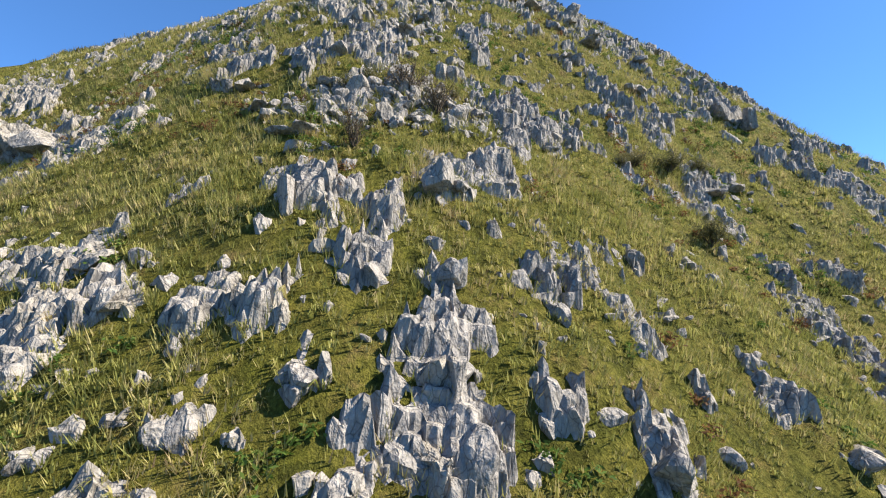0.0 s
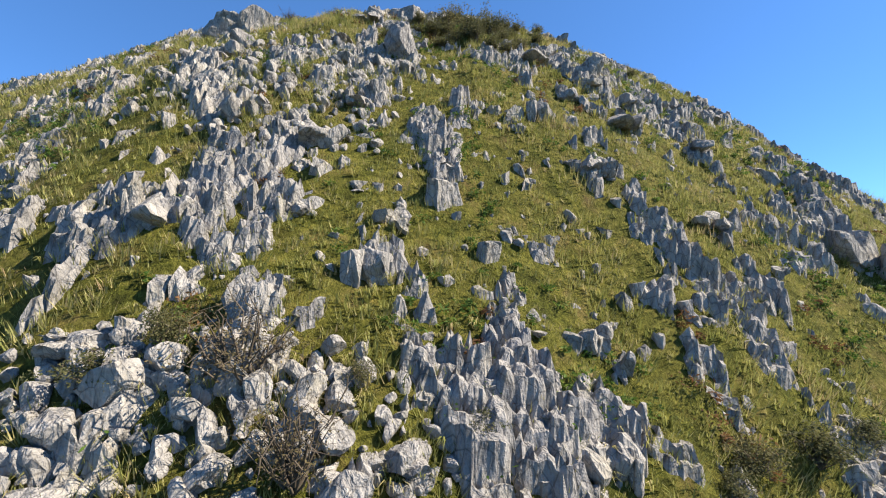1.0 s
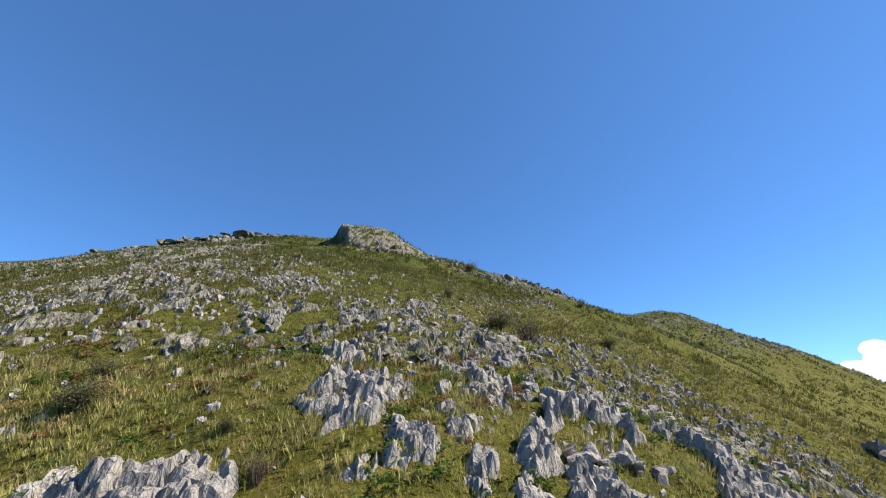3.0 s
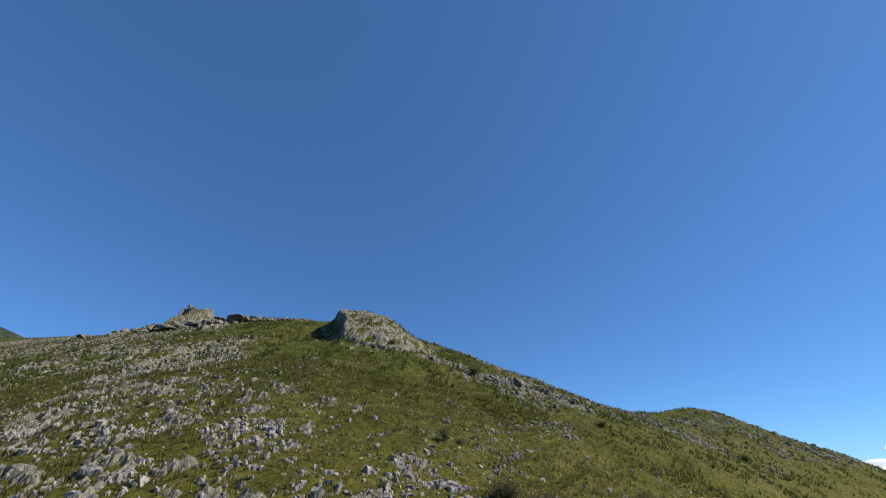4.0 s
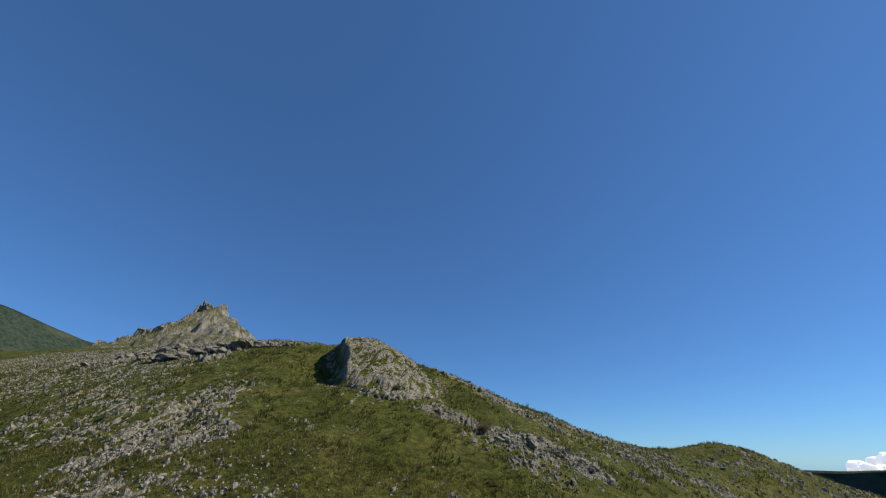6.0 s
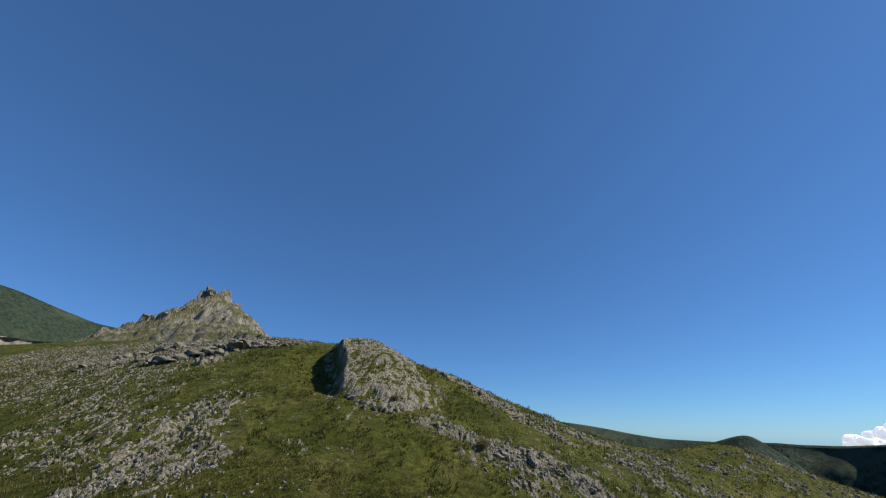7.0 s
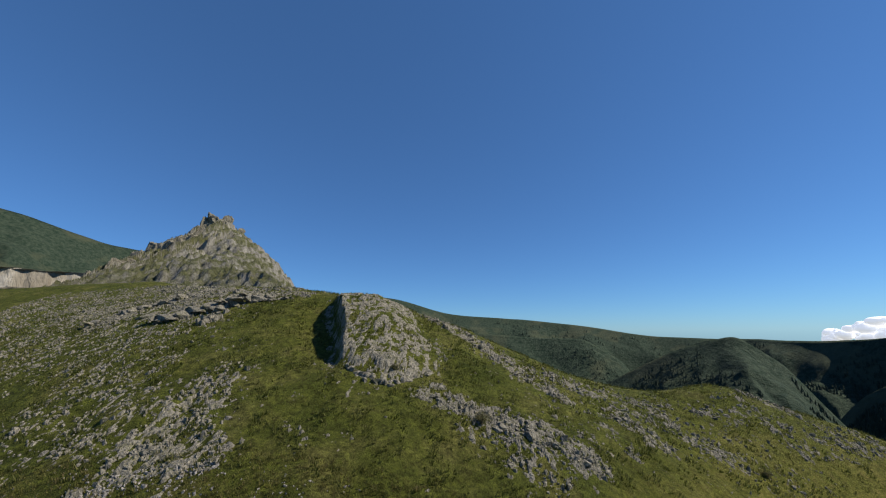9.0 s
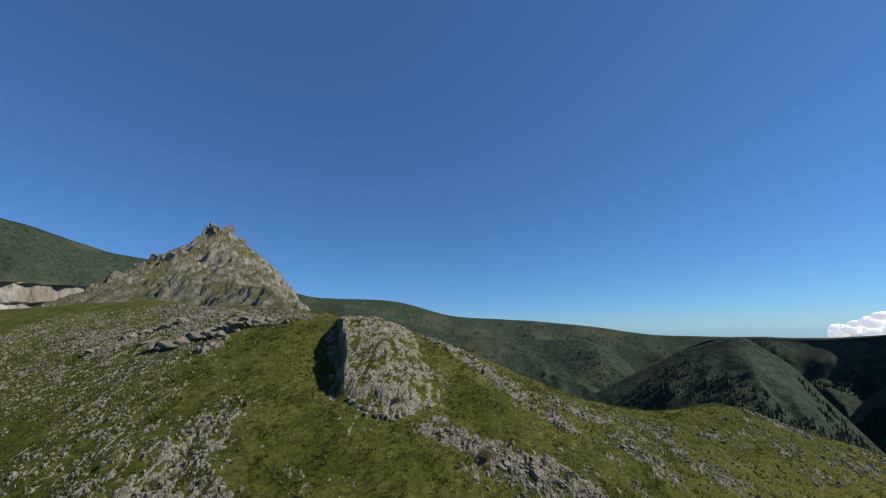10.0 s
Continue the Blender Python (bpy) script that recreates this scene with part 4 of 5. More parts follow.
# ---- peak, quarry and far hills ----
def peak():
    """The pointed limestone peak: a long rocky rise from the saddle, tilted slabs on its shoulder, a fluted dome below the summit."""
    sx, sy = -224.0, 361.0
    right, back = Vector((0.815, 0.58)), Vector((-0.58, 0.815))
    u = np.linspace(-135, 95, 250)
    v = np.linspace(-318, 60, 300)
    U, V = np.meshgrid(u, v)
    spine = np.interp(V, (-318, -300, -236, -126, -60, -27, 0, 60), (60, 69, 84, 112, 136, 152, 164, 120))
    left = np.interp(V, (-318, -259, -126, 0), (0.16, 0.27, 0.46, 0.74))
    fall = np.interp(V, (-318, -270, -126, 0), (0.30, 0.55, 0.72, 0.98))
    core = np.interp(V, (-318, -200, -60, 0), (16, 16, 12, 5))
    off = U - np.interp(V, (-318, -200, 0), (4, -2, 0)) - 5 * (fbm(V, U * 0.3, 40, 3, 60) - 0.5)
    away = np.hypot(off, core) - core
    Z = spine - away * np.where(off < 0, left, fall)
    dome = np.sqrt(np.clip(1 - ((U - 22) / 36) ** 2 - ((V + 82) / 60) ** 2, 0, 1))
    Z = Z + 11 * dome + 7 * np.sqrt(np.clip(1 - ((U - 4) / 26) ** 2 - ((V + 262) / 38) ** 2, 0, 1))
    wav = 12 * (fbm(U, V, 45, 3, 61) - 0.5)
    bed = (U * 0.85 - V * 0.55 + wav) / 11.0                        # strata that dip across the face
    saw = bed - np.floor(bed)
    slabs = (saw ** 1.8 - 0.4) * (0.4 + lattice(np.floor(bed), np.floor(bed) * 0, 6))
    shoulder = (1 - smooth(U, -6, 16)) * smooth(V, -190, -60) * smooth(U, -125, -80)
    Z = Z + (6.5 * shoulder + 1.4) * slabs
    flute = np.abs(fbm(U + 0.25 * V, V * 0.35, 6, 4, 62, 0.6) - 0.5) + 0.7 * np.abs(fbm(U, V * 0.4, 2.4, 2, 66) - 0.5)
    Z = Z - 9.0 * (flute - 0.14) * (1 - 0.45 * shoulder) + 7 * (fbm(U, V, 26, 4, 63, 0.55) - 0.5) + 2.6 * (smooth(fbm(U, V, 9, 3, 65), 0.45, 0.55) - 0.5)
    X, Y = sx + right.x * U + back.x * V, sy + right.y * U + back.y * V
    clear = smooth(Y - np.interp(X, RIDGE_X, RIDGE_Y), -4, 30)      # it comes out of the ridge, and nowhere hangs over its near side
    Z = (land(X, Y, False) - 3.5) * (1 - clear) + Z * clear
    ob = new("limestone_peak", grid_mesh("limestone_peak", X, Y, Z))
    ob.data.materials.append(CRAG_TURF.m)
    tagged(ob, "pointed grey limestone peak with tilted slabs and grassy ledges behind the ridge", "peak", kind="structure")
    return u, v, X, Y, Z


PEAK = peak()


def on_peak(pu, pv):
    u, v, X, Y, Z = PEAK
    i, j = int(np.abs(v - pv).argmin()), int(np.abs(u - pu).argmin())
    return X[i, j], Y[i, j], Z[i, j]


def perch(name, meshes, pu, pv, w, h, sink, label, category, group, dip=0.0):
    """A rock bedded in the peak's face, its foot below the surface."""
    x, y, z = on_peak(pu, pv)
    ob = new(name, meshes[int(chance.integers(len(meshes)))])
    ob.matrix_world = pose(x, y, z - sink * h, 0, dip, 35 + chance.uniform(-25, 25)) @ Matrix.Diagonal((w, w * chance.uniform(0.8, 1.2), h, 1))
    return tagged(ob, label, category, group)


SUMMIT = [stone_mesh("summit_boulder", shard(560 + k, 4, 0.12), OLD_STONE) for k in range(6)]
LEDGES = [stone_mesh("ledge_slab", shard(580 + k, 3, 0.16), OLD_STONE) for k in range(8)]
for du, dv, w, h in ((-6, -2, 16, 13), (2, -3, 15, 14), (14, -3, 12, 9), (-3, -8, 14, 10), (6, -9, 12, 8), (-14, -3, 13, 9), (20, -8, 12, 8), (-6, -20, 15, 8), (14, -22, 14, 8), (27, -16, 12, 7), (-22, -12, 12, 8), (4, -36, 14, 7), (30, -30, 13, 7)):
    perch("summit_boulder", SUMMIT, du, dv, w, h, 0.22, "huge weathered limestone boulder on the crest of the peak", "boulder", "summit boulders")
for row in range(4):
    for k in range(10 - row):
        perch("ledge_slab", LEDGES, -86 + 8.2 * k + 6 * row + chance.uniform(-2, 2), -4 - 15 * row + chance.uniform(-4, 4), chance.uniform(11, 17) - row, chance.uniform(10, 14) - 1.6 * row, 0.3,
              "tilted grey limestone slab on the shoulder of the peak", "rock slab", "slabs of the peak", chance.uniform(10, 24))


def quarry():
    u = np.linspace(0, 1, 120)
    v = np.linspace(0, 1, 40)
    U, V = np.meshgrid(u, v)
    X = -372 + 90 * U + 6 * np.floor(V * 3)
    Y = 236 + 112 * U + 4 * np.floor(V * 3)
    gully = fbm(U * 40, V * 4, 3, 4, 71)
    X, Y = X - 9 * (gully - 0.5) - 6 * V, Y + 7 * (gully - 0.5) + 6 * V
    Z = 70 + 42 * V + 3 * (fbm(U * 30, V * 30, 4, 3, 72) - 0.5) - 6 * smooth(U, 0.8, 1.0) * (1 - V)
    ob = new("quarry_face", grid_mesh("quarry_face", X, Y, Z))
    ob.data.materials.append(QUARRY.m)
    return tagged(ob, "pale cut rock face of a quarry beyond the ridge", "quarry", kind="structure")


quarry()


def range_of_hills(name, crest, near, far, drop, size, seed, label, rough=1.0, trees=0, tall=6.5):
    """A long wooded hill: its crest line, and how far and deep it falls to both sides."""
    c = np.array(crest, float)
    s = np.linspace(0, len(c) - 1, 200)
    line = np.stack([np.interp(s, range(len(c)), c[:, k]) for k in range(3)], 1)
    ker = np.hanning(19)
    ker /= ker.sum()
    line = np.stack([np.convolve(np.pad(line[:, k], 9, "edge"), ker, "valid") for k in range(3)], 1)
    to = np.array([5.0, 30.0]) - line[:, :2].mean(0)
    to /= np.linalg.norm(to)
    v = np.concatenate([np.linspace(-far, 0, 20)[:-1], np.linspace(0, near, 80)])
    X = line[None, :, 0] + to[0] * v[:, None]
    Y = line[None, :, 1] + to[1] * v[:, None]
    fall = np.where(v[:, None] > 0, (v[:, None] / near), -v[:, None] / far)
    spur = fbm(X, Y, size, 5, seed) - 0.5
    gully = np.abs(fbm(X, Y, size * 0.55, 4, seed + 5) - 0.5)
    Z = line[None, :, 2] - drop * fall ** 0.85 + (spur * drop * 0.55 - gully * drop * 0.5) * np.clip(fall * 3.5, 0.03, 1) * rough
    ob = new(name, grid_mesh(name, X, Y, Z))
    ob.data.materials.append(FOREST.m)
    if trees:
        woods(X, Y, Z, trees, tall, seed)
    return tagged(ob, label, "hills", kind="structure")


def woods(X, Y, Z, count, tall, seed):
    """Conifers standing in clumps over a hill, tapered in ragged tiers."""
    rng2 = np.random.default_rng(seed)
    r, c = rng2.integers(23, X.shape[0] - 1, count * 6), rng2.integers(0, X.shape[1] - 1, count * 6)
    fr, fc = rng2.uniform(0, 1, len(r)), rng2.uniform(0, 1, len(r))
    at = lambda G: (G[r, c] * (1 - fr) + G[r + 1, c] * fr) * (1 - fc) + (G[r, c + 1] * (1 - fr) + G[r + 1, c + 1] * fr) * fc
    x, y, z = at(X), at(Y), at(Z)
    keep = np.nonzero((fbm(x, y, 90, 4, seed + 3, 0.6) > 0.47) & (rng2.uniform(0, 1, len(x)) < 0.7))[0][:count]
    x, y, z = x[keep], y[keep], z[keep]
    n = len(x)
    h = tall * rng2.uniform(0.5, 1.2, n)
    a = np.arange(6) * math.pi / 3
    co, tri = np.zeros((n, 14, 3)), []
    for tier, (lo, hi, wide) in enumerate(((0.0, 0.65, 0.24), (0.38, 1.0, 0.15))):
        k = tier * 7
        rad = h[:, None] * wide * rng2.uniform(0.6, 1.3, (n, 6))
        co[:, k:k + 6, 0] = x[:, None] + np.cos(a) * rad
        co[:, k:k + 6, 1] = y[:, None] + np.sin(a) * rad
        co[:, k:k + 6, 2] = (z + h * lo)[:, None] + h[:, None] * 0.08 * rng2.uniform(-1, 1, (n, 6))
        co[:, k + 6] = np.stack([x, y, z + h * hi], 1)
        tri += [(k + i, k + (i + 1) % 6, k + 6) for i in range(6)]
    tris = (np.array(tri)[None] + 14 * np.arange(n)[:, None, None]).reshape(-1, 3)
    wood = new("woods", face_mesh("woods", co.reshape(-1, 3), tris, flat=True))
    wood.data.materials.append(CONIFER)
    tagged(wood, "dark conifer woods standing on the far hillside", "trees", kind="stuff")


range_of_hills("mountain_slope", [(-1370, 655, 480), (-1295, 771, 435), (-1221, 888, 391), (-1184, 939, 380), (-1133, 1003, 353), (-1073, 1070, 328), (-1004, 1137, 318), (-843, 1265, 285), (-652, 1377, 221)],
               900, 500, 420, 330, 81, "dark wooded mountain side with pale clearings across the valley")
range_of_hills("far_ridge", [(-1400, 1750, 400), (-1174, 1885, 345), (-986, 1993, 307), (-856, 2054, 269), (-449, 2183, 258), (-135, 2226, 153), (270, 2216, 126), (609, 2148, 83), (850, 2064, 33), (1086, 1950, 22), (1305, 1810, 8), (1509, 1641, 12), (1668, 1477, 30), (1900, 1200, 60)],
               900, 500, 330, 420, 83, "long dark forested ridge on the skyline", trees=3500, tall=12.0)
range_of_hills("wooded_hill", [(60, 735, -108), (146, 718, -58), (232, 695, -12), (309, 664, 32), (378, 626, 55), (418, 600, 16), (445, 579, -35), (471, 558, -83), (500, 530, -128)],
               330, 300, 150, 150, 85, "rounded green hill with dark conifer woods in the valley", trees=3500)
range_of_hills("grassy_hill", [(-420, 1280, 120), (-261, 1303, 120), (-77, 1328, 66), (194, 1318, 42), (344, 1287, 39), (443, 1257, -28), (490, 1239, -105), (560, 1190, -150)],
               500, 300, 230, 240, 87, "green and wooded hill beyond the ridge", trees=2500)
range_of_hills("forested_flank", [(700, 1640, -78), (735, 1569, -18), (810, 1474, 30), (887, 1369, 32), (923, 1283, 28), (966, 1187, 30), (994, 1096, 37), (1011, 1010, 50), (1030, 915, 67), (1080, 700, 92)],
               600, 400, 300, 260, 93, "dark blue-green forested flank closing the valley", trees=3500, tall=11.0)
range_of_hills("valley_hill", [(540, 770, -140), (571, 734, -90), (590, 719, -59), (604, 708, -40), (615, 697, -29), (647, 667, 0), (700, 600, 30)],
               400, 300, 200, 200, 89, "wooded hillside at the valley's end", trees=2500)

# woods on the valley floor
VX, VY = np.meshgrid(np.linspace(300, 1100, 60), np.linspace(100, 1100, 80))
woods(VX, VY, land(VX, VY, False), 4000, 9.0, 91)


def cloud(places, label):
    parts = []
    for k, (x, y, z, w, h) in enumerate(places):
        p, t = ball(3)
        p = p * (1 + 0.22 * solid_noise(p * 1.6, 90 + k) + 0.08 * solid_noise(p * 4, 95 + k))[:, None]
        parts.append((p * np.array([w, w * 0.6, h]) + np.array([x, y, z]), t))
    co, tri = merge(parts)
    ob = new("cloud", face_mesh("cloud", co, tri))
    ob.data.materials.append(CLOUD)
    return tagged(ob, label, "cloud", kind="structure")


puffs = []
for k in range(46):
    f = chance.uniform(0, 1)
    up = chance.uniform(0, 1) * (0.15 + 0.85 * f * f)
    puffs.append((2560 + 470 * f, 3110 - 430 * f, -20 + 430 * up, chance.uniform(70, 130) * (0.5 + 0.6 * f), chance.uniform(40, 75) * (0.5 + 0.6 * f)))
cloud(puffs, "small white fair-weather cloud low over the hills")


# ---- grass ----
def tufts(name, seed, x, y, blades, tall, wide, label, material):
    rng2 = np.random.default_rng(seed)
    n = len(x)
    z = land(x, y)
    size = rng2.uniform(0.45, 1.25, n) * tall * (0.75 + 0.8 * smooth(fbm(x, y, 1.6, 3, 71), 0.35, 0.65))
    X, Y, Z, S = (np.repeat(a, blades) for a in (x, y, z, size))
    m = n * blades
    a = rng2.uniform(0, 6.28, m)
    r = np.sqrt(rng2.uniform(0, 1, m)) * S * 0.45
    bx, by = X + np.cos(a) * r, Y + np.sin(a) * r
    out = rng2.uniform(0.15, 0.75, m) * S
    ta = a + rng2.uniform(-0.7, 0.7, m)
    tip = np.stack([bx + np.cos(ta) * out + 0.1 * S, by + np.sin(ta) * out - 0.12 * S, Z + S * rng2.uniform(0.55, 1.0, m)], 1)
    w = wide * rng2.uniform(0.6, 1.4, m)
    px, py = -np.sin(ta + rng2.uniform(-0.9, 0.9, m)) * w, np.cos(ta) * w
    foot = Z - 0.06
    co = np.empty((m, 3, 3))
    co[:, 0] = np.stack([bx - px, by - py, foot], 1)
    co[:, 1] = np.stack([bx + px, by + py, foot], 1)
    co[:, 2] = tip
    ob = new(name, face_mesh(name, co.reshape(-1, 3), np.arange(m * 3).reshape(-1, 3)))
    ob.data.materials.append(material)
    return tagged(ob, label, "grass", kind="stuff")


x, y, rng = spread(11, 88000, -27, 31, 4.5, 44, lambda x, y: (1 - 0.75 * rockiness(x, y)) * (0.6 + 0.4 * smooth(fbm(x, y, 3, 3, 57), 0.35, 0.6)))
tufts("grass", 12, x, y, 8, 0.25, 0.017, "rough yellow-green tussock grass on the steep slope", GRASS)
x, y, rng = spread(17, 26000, -46, 46, 8, 44, lambda x, y: np.where((x > -27) & (x < 31), 0.0, 0.9) * (1 - 0.7 * rockiness(x, y)))
tufts("flank_grass", 18, x, y, 7, 0.36, 0.026, "rough yellow-green grass on the flanks of the spur", GRASS)
x, y, rng = spread(13, 34000, -48, 60, 43, 75, lambda x, y: (1 - 0.75 * rockiness(x, y)) * (0.3 + 0.7 * smooth(fbm(x, y, 4, 3, 57), 0.35, 0.6)))
tufts("hill_grass", 14, x, y, 6, 0.30, 0.036, "short yellow-green grass on the hill's shoulder", HILL_GRASS)
x, y, rng = spread(15, 52000, -110, 100, 72, 128, lambda x, y: 0.8 * smooth(fbm(x, y, 2.4, 3, 58), 0.42, 0.6) * (1 - 0.8 * rockiness(x, y)))
tufts("upper_grass", 16, x, y, 5, 0.42, 0.07, "green grass of the upper slope", LUSH)


def tussocks(name, seed, x, y, blades, tall, label):
    """Long grass in clumps whose blades arch over and hang down the slope."""
    rng2 = np.random.default_rng(seed)
    n = len(x)
    size = rng2.uniform(0.5, 1.3, n) * tall
    X, Y, Z, S = (np.repeat(v, blades) for v in (x, y, land(x, y), size))
    m = n * blades
    a = rng2.uniform(0, 6.28, m)
    root = np.stack([X + np.cos(a) * S * 0.22, Y + np.sin(a) * S * 0.22, Z - 0.08], 1)
    way = np.stack([np.cos(a) * 0.7, np.sin(a) * 0.7 - 0.45, np.zeros(m)], 1) * (S * rng2.uniform(0.4, 1.0, m))[:, None]
    rise = S * rng2.uniform(0.5, 0.95, m)
    mid = root + way * 0.45
    mid[:, 2] += rise
    tip = root + way * 1.15
    tip[:, 2] += rise * rng2.uniform(0.35, 1.15, m)
    w = (0.014 * rng2.uniform(0.6, 1.4, m))[:, None]
    side = np.stack([-np.sin(a), np.cos(a), np.zeros(m)], 1) * w
    co = np.stack([root - side, root + side, mid + side * 0.8, mid - side * 0.8, tip], 1).reshape(-1, 3)
    k = 5 * np.arange(m)[:, None]
    tri = np.concatenate([k + np.array([[0, 1, 2]]), k + np.array([[0, 2, 3]]), k + np.array([[3, 2, 4]])], 1).reshape(-1, 3)
    ob = new(name, face_mesh(name, co, tri))
    ob.data.materials.append(GRASS)
    return tagged(ob, label, "grass", kind="stuff")


x, y, rng = spread(21, 11500, -34, 38, 4, 48, lambda x, y: (1 - 0.4 * exposure_of_rock(x, y)) * smooth(fbm(x, y, 4, 3, 59), 0.36, 0.60))
tussocks("tussock_grass", 22, x, y, 18, 0.36, "long arching tussock grass hanging between the rocks")


def leaf_patches(name, seed, x, y, leaves, size, material, label):
    """Low leafy plants crowded in patches."""
    rng2 = np.random.default_rng(seed)
    n = len(x)
    S = np.repeat(rng2.uniform(0.5, 1.3, n) * size, leaves)
    c = np.stack([np.repeat(v, leaves) for v in (x, y, land(x, y))], 1)
    m = n * leaves
    c = c + np.stack([rng2.normal(0, 0.45, m) * S, rng2.normal(0, 0.45, m) * S, rng2.uniform(0.05, 0.95, m) * S], 1)
    d1, d2 = rng2.normal(size=(m, 3)) * np.array([1, 1, 0.6]), rng2.normal(size=(m, 3))
    d1 = d1 / np.linalg.norm(d1, axis=1, keepdims=True) * (0.07 * rng2.uniform(0.6, 1.5, (m, 1)))
    d2 = np.cross(d1, d2)
    d2 = d2 / np.linalg.norm(d2, axis=1, keepdims=True) * 0.03
    co = np.stack([c - d1, c + d2, c + d1, c - d2], 1).reshape(-1, 3)
    ob = new(name, face_mesh(name, co, np.arange(m * 4).reshape(-1, 4)))
    ob.data.materials.append(material)
    return tagged(ob, label, "plants", kind="stuff")


x, y, rng = spread(23, 13000, -26, 34, 5, 46, lambda x, y: 0.6 * smooth(rockiness(x, y), 0.10, 0.4) * smooth(fbm(x, y, 3, 3, 67), 0.45, 0.6))
leaf_patches("leafy_weeds", 24, x, y, 34, 0.30, WEED, "bright green leafy weeds growing between the limestone teeth")
x, y, rng = spread(25, 2400, -26, 34, 8, 48, lambda x, y: smooth(fbm(x, y, 3.5, 3, 69), 0.60, 0.72))
leaf_patches("dead_bracken", 26, x, y, 40, 0.34, BRACKEN, "rust-brown dead bracken patches on the slope")


# ---- shrubs ----
def limb(points, radius):
    co, tri = [], []
    for i, p in enumerate(points):
        r = radius * (1 - 0.75 * i / (len(points) - 1))
        co += [(p[0] + math.cos(k * 1.2566) * r, p[1] + math.sin(k * 1.2566) * r, p[2]) for k in range(5)]
    for i in range(len(points) - 1):
        for k in range(5):
            a, b = i * 5 + k, i * 5 + (k + 1) % 5
            tri += [(a, b, b + 5), (a, b + 5, a + 5)]
    return np.array(co), np.array(tri)


def bush_shape(seed, leaves, stems, leaf):
    """Stems and leaves of a bush 1 m wide and 1 m high."""
    rng2 = np.random.default_rng(seed)
    wood, tips = [], []
    for k in range(stems):
        a, lean = rng2.uniform(0, 6.28), rng2.uniform(0.1, 0.46)
        h = rng2.uniform(0.5, 0.98) * (1.1 - 0.6 * lean)
        pts = [np.array([0, 0, -0.05])]
        for i in range(1, 5):
            f = i / 4
            pts.append(np.array([math.cos(a) * lean * f, math.sin(a) * lean * f, h * f]) + rng2.normal(0, 0.025, 3))
        wood.append(limb(pts, 0.016))
        tips += [(pts[2] + pts[3]) / 2, pts[3], pts[4]]
        for j in range(3):
            base = pts[int(rng2.integers(2, 5))]
            end = base + rng2.normal(0, 0.13, 3) + np.array([0, 0, 0.07])
            wood.append(limb([base, (base + end) / 2 + rng2.normal(0, 0.015, 3), end], 0.008))
            tips.append(end)
    tips = np.array(tips)
    c = tips[rng2.integers(len(tips), size=leaves)] + rng2.normal(0, 0.075, (leaves, 3))
    c[:, 2] = np.maximum(c[:, 2], 0.02)
    d1, d2 = rng2.normal(size=(leaves, 3)) + np.array([0, 0, 1.3]), rng2.normal(size=(leaves, 3))
    d1 = d1 / np.linalg.norm(d1, axis=1, keepdims=True) * leaf * rng2.uniform(0.6, 1.4, (leaves, 1))
    d2 = np.cross(d1, d2)
    d2 = d2 / np.linalg.norm(d2, axis=1, keepdims=True) * leaf * 0.45
    co = np.stack([c - d1, c + d2, c + d1, c - d2], 1).reshape(-1, 3)
    return merge(wood), (co, np.arange(leaves * 4).reshape(-1, 4))


def bush_kind(name, seed, leaves, stems, leaf, green_stuff):
    wood, green = bush_shape(seed, leaves, stems, leaf)
    a, b = face_mesh(name + "_stems", *wood), face_mesh(name + "_leaves", *green)
    a.materials.append(TWIG)
    b.materials.append(green_stuff)
    return a, b


GREEN = [bush_kind("shrub", 800 + k, 2400, 18, 0.033, SHRUB) for k in range(5)]
BARE = [bush_kind("bush", 820 + k, 900, 30, 0.018, DRY) for k in range(3)]


def plant(name, kinds, x, y, w, h, label, group):
    stems, leaves = kinds[int(chance.integers(len(kinds)))]
    ob = new(name)
    ob.matrix_world = pose(x, y, float(land(x, y)), 0, 0, chance.uniform(0, 360)) @ Matrix.Diagonal((w, w, h, 1))
    for part_name, me in (("wood", stems), ("foliage", leaves)):
        new(part_name, me).parent = ob
    return tagged(ob, label, "shrub", group)


def shrub(x, y, w, h):
    plant("shrub", GREEN, x, y, w * 0.95, max(h, 0.6 * w) * 0.9, "dense dark green gorse shrub growing among the rocks", "gorse shrubs")


def bare_bush(x, y, w, h):
    plant("twiggy_bush", BARE, x, y, w * 1.1, max(h, 0.5 * w) * 1.1, "brown twiggy half-bare bush on the grassy slope", "twiggy bushes")


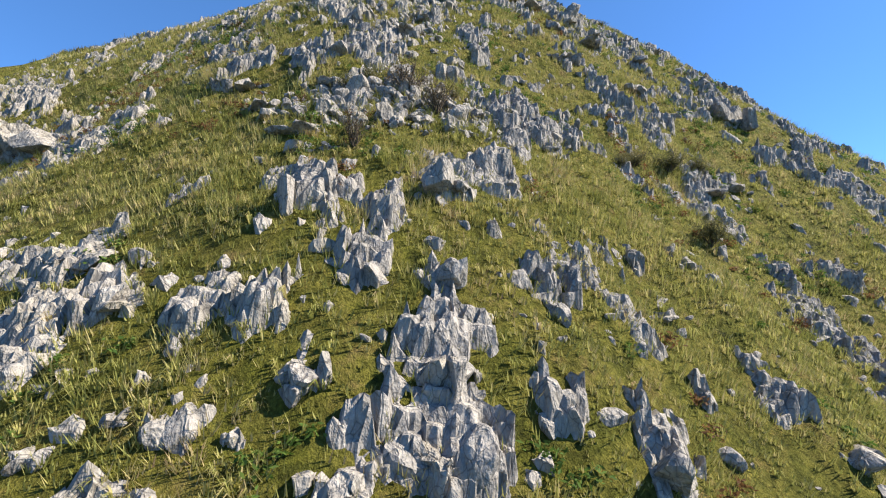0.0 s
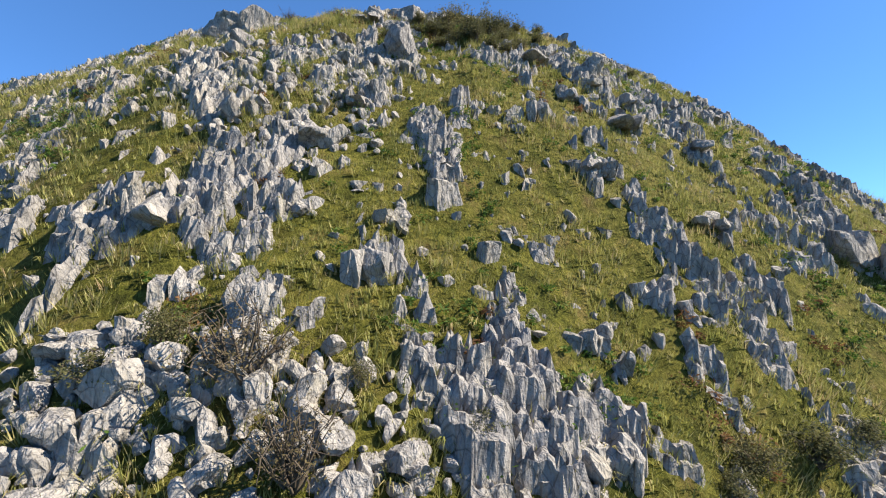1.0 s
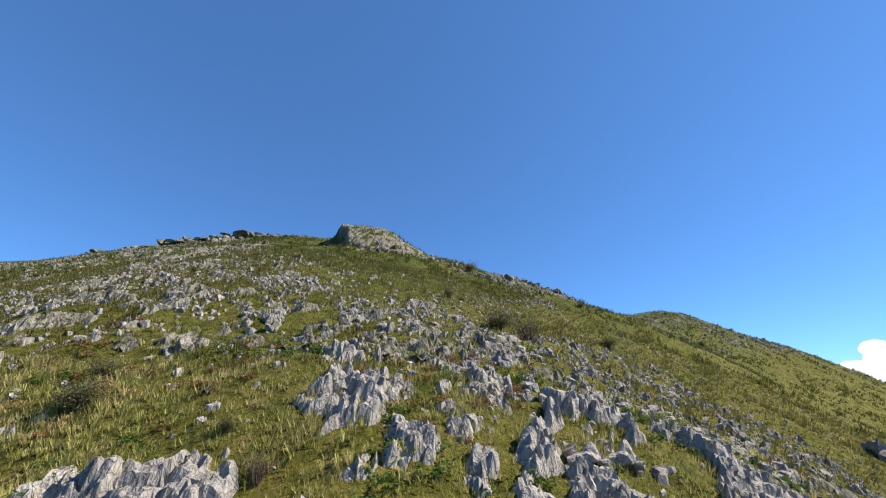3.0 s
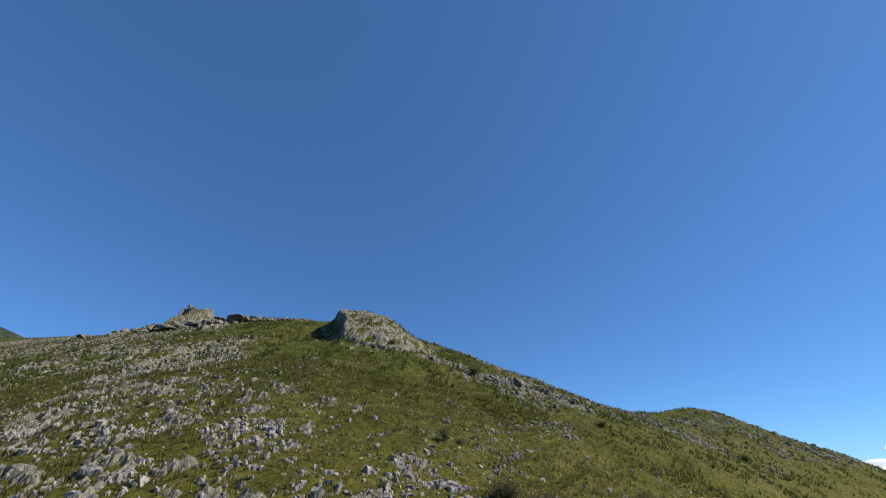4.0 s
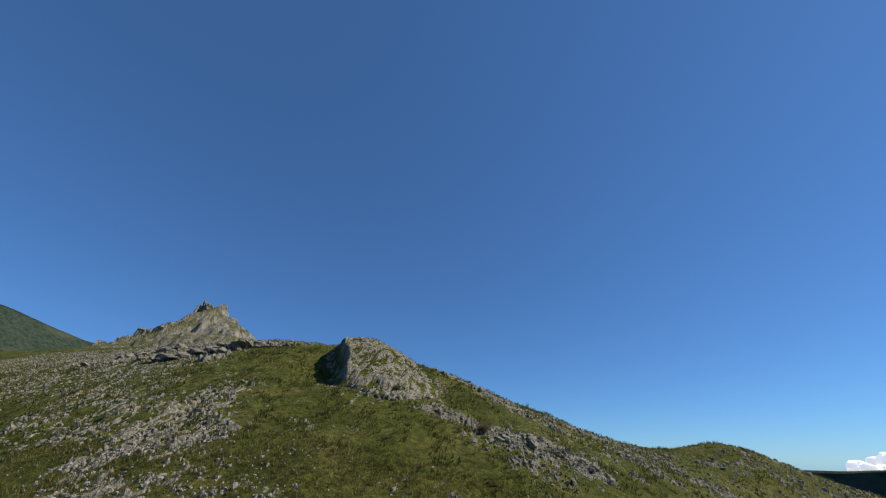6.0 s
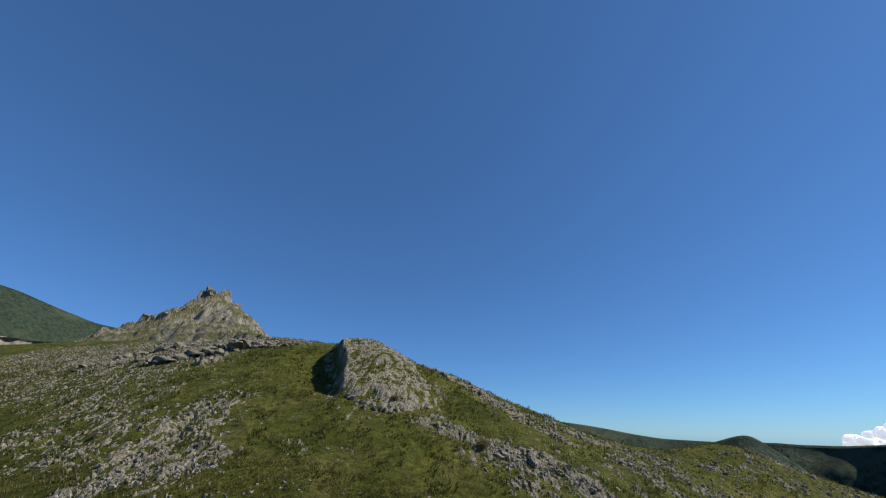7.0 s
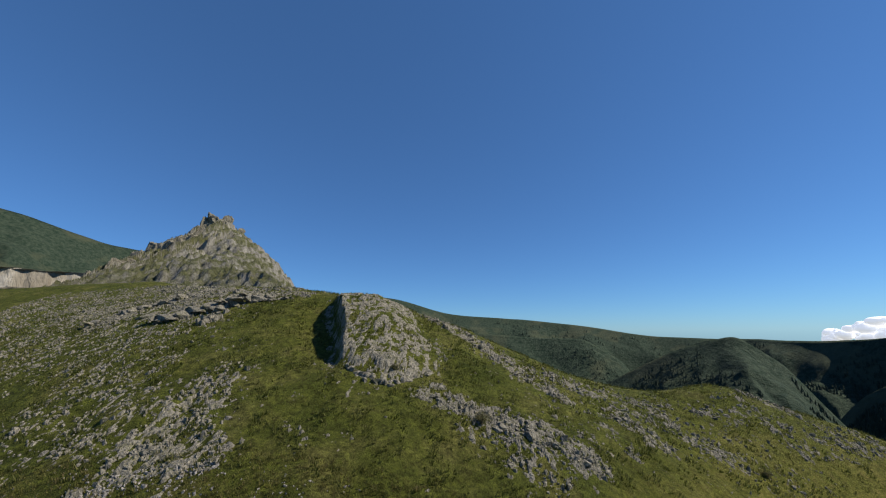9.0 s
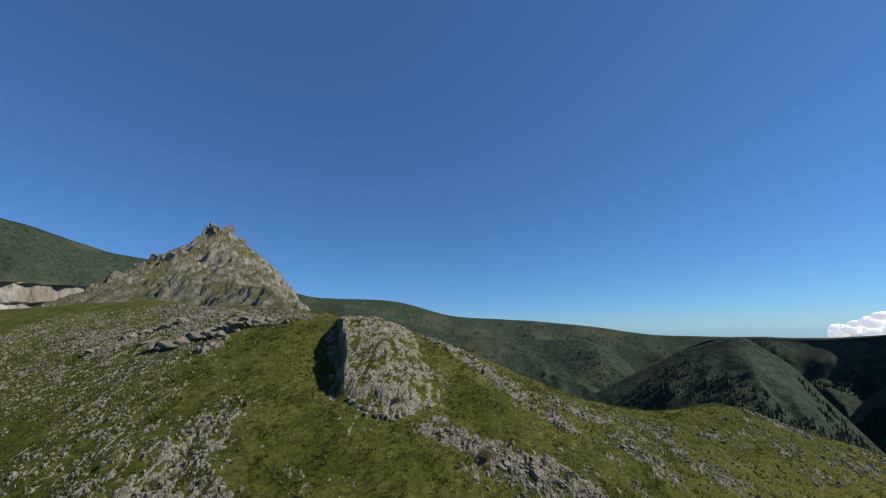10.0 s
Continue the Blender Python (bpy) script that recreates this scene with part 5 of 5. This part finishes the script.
bare_bush(-1.8, 18.4, 2.5, 1.6)
bare_bush(-0.3, 17.4, 2.0, 1.6)
bare_bush(-3.4, 14.4, 1.4, 1.3)
shrub(12.4, 17.8, 1.6, 1.4)
shrub(-3.7, 19.0, 1.1, 1.0)
shrub(-4.7, 18.4, 1.5, 0.7)
shrub(10.5, 20.7, 1.6, 0.9)
shrub(12.7, 21.3, 1.9, 0.9)
shrub(14.9, 22.2, 1.5, 0.9)
shrub(9.4, 20.0, 1.2, 0.8)
shrub(3.2, 19.0, 1.1, 0.6)
shrub(0.6, 19.0, 0.7, 0.6)
shrub(2.7, 35.7, 2.2, 1.4)
shrub(4.2, 34.9, 2.1, 1.7)
shrub(5.7, 35.2, 2.2, 2.0)
shrub(3.5, 37.1, 2.0, 1.1)
shrub(4.5, 33.6, 1.5, 1.6)
shrub(6.2, 34.1, 1.5, 1.0)
shrub(1.9, 34.7, 1.9, 1.1)
shrub(-0.8, 32.7, 1.3, 0.7)
shrub(-0.2, 33.2, 1.0, 0.7)
shrub(9.2, 37.1, 1.0, 0.9)
shrub(7.2, 35.8, 0.8, 0.6)
shrub(15.8, 37.0, 1.0, 0.8)
shrub(16.0, 38.4, 0.7, 0.6)
bare_bush(0.9, 38.7, 1.0, 0.8)
shrub(7.2, 33.8, 1.2, 0.9)
shrub(0.7, 34.5, 1.1, 0.7)
shrub(3.2, 34.1, 1.4, 0.9)
shrub(8.8, 35.5, 1.3, 0.7)
shrub(10.3, 37.2, 0.5, 0.5)
shrub(-6.3, 41.0, 1.7, 1.0)
bare_bush(-9.9, 40.2, 1.4, 0.9)
bare_bush(12.1, 56.9, 3.0, 1.7)
shrub(9.9, 57.2, 2.6, 1.3)
shrub(-7.3, 42.8, 1.3, 0.9)
shrub(9.9, 85.8, 2.7, 1.1)
shrub(-0.6, 39.8, 0.7, 0.5)
shrub(21.1, 64.1, 2.1, 1.0)
shrub(6.3, 61.7, 1.2, 1.0)
shrub(7.3, 62.5, 1.0, 0.7)
shrub(24.3, 78.8, 1.3, 0.8)
shrub(53.2, 99.7, 1.7, 1.0)
shrub(-17.0, 60.7, 0.8, 0.7)
shrub(-3.1, 91.8, 1.9, 1.1)
shrub(2.3, 33.5, 1.4, 0.8)
shrub(6.2, 33.0, 1.5, 1.0)
shrub(5.2, 32.8, 1.6, 1.1)
shrub(2.8, 34.8, 1.7, 1.2)
shrub(4.3, 34.2, 1.5, 1.0)
shrub(6.7, 36.6, 1.7, 0.8)
shrub(7.1, 33.4, 1.5, 1.1)
shrub(7.5, 36.9, 1.5, 0.9)
shrub(0.8, 35.8, 1.3, 1.0)
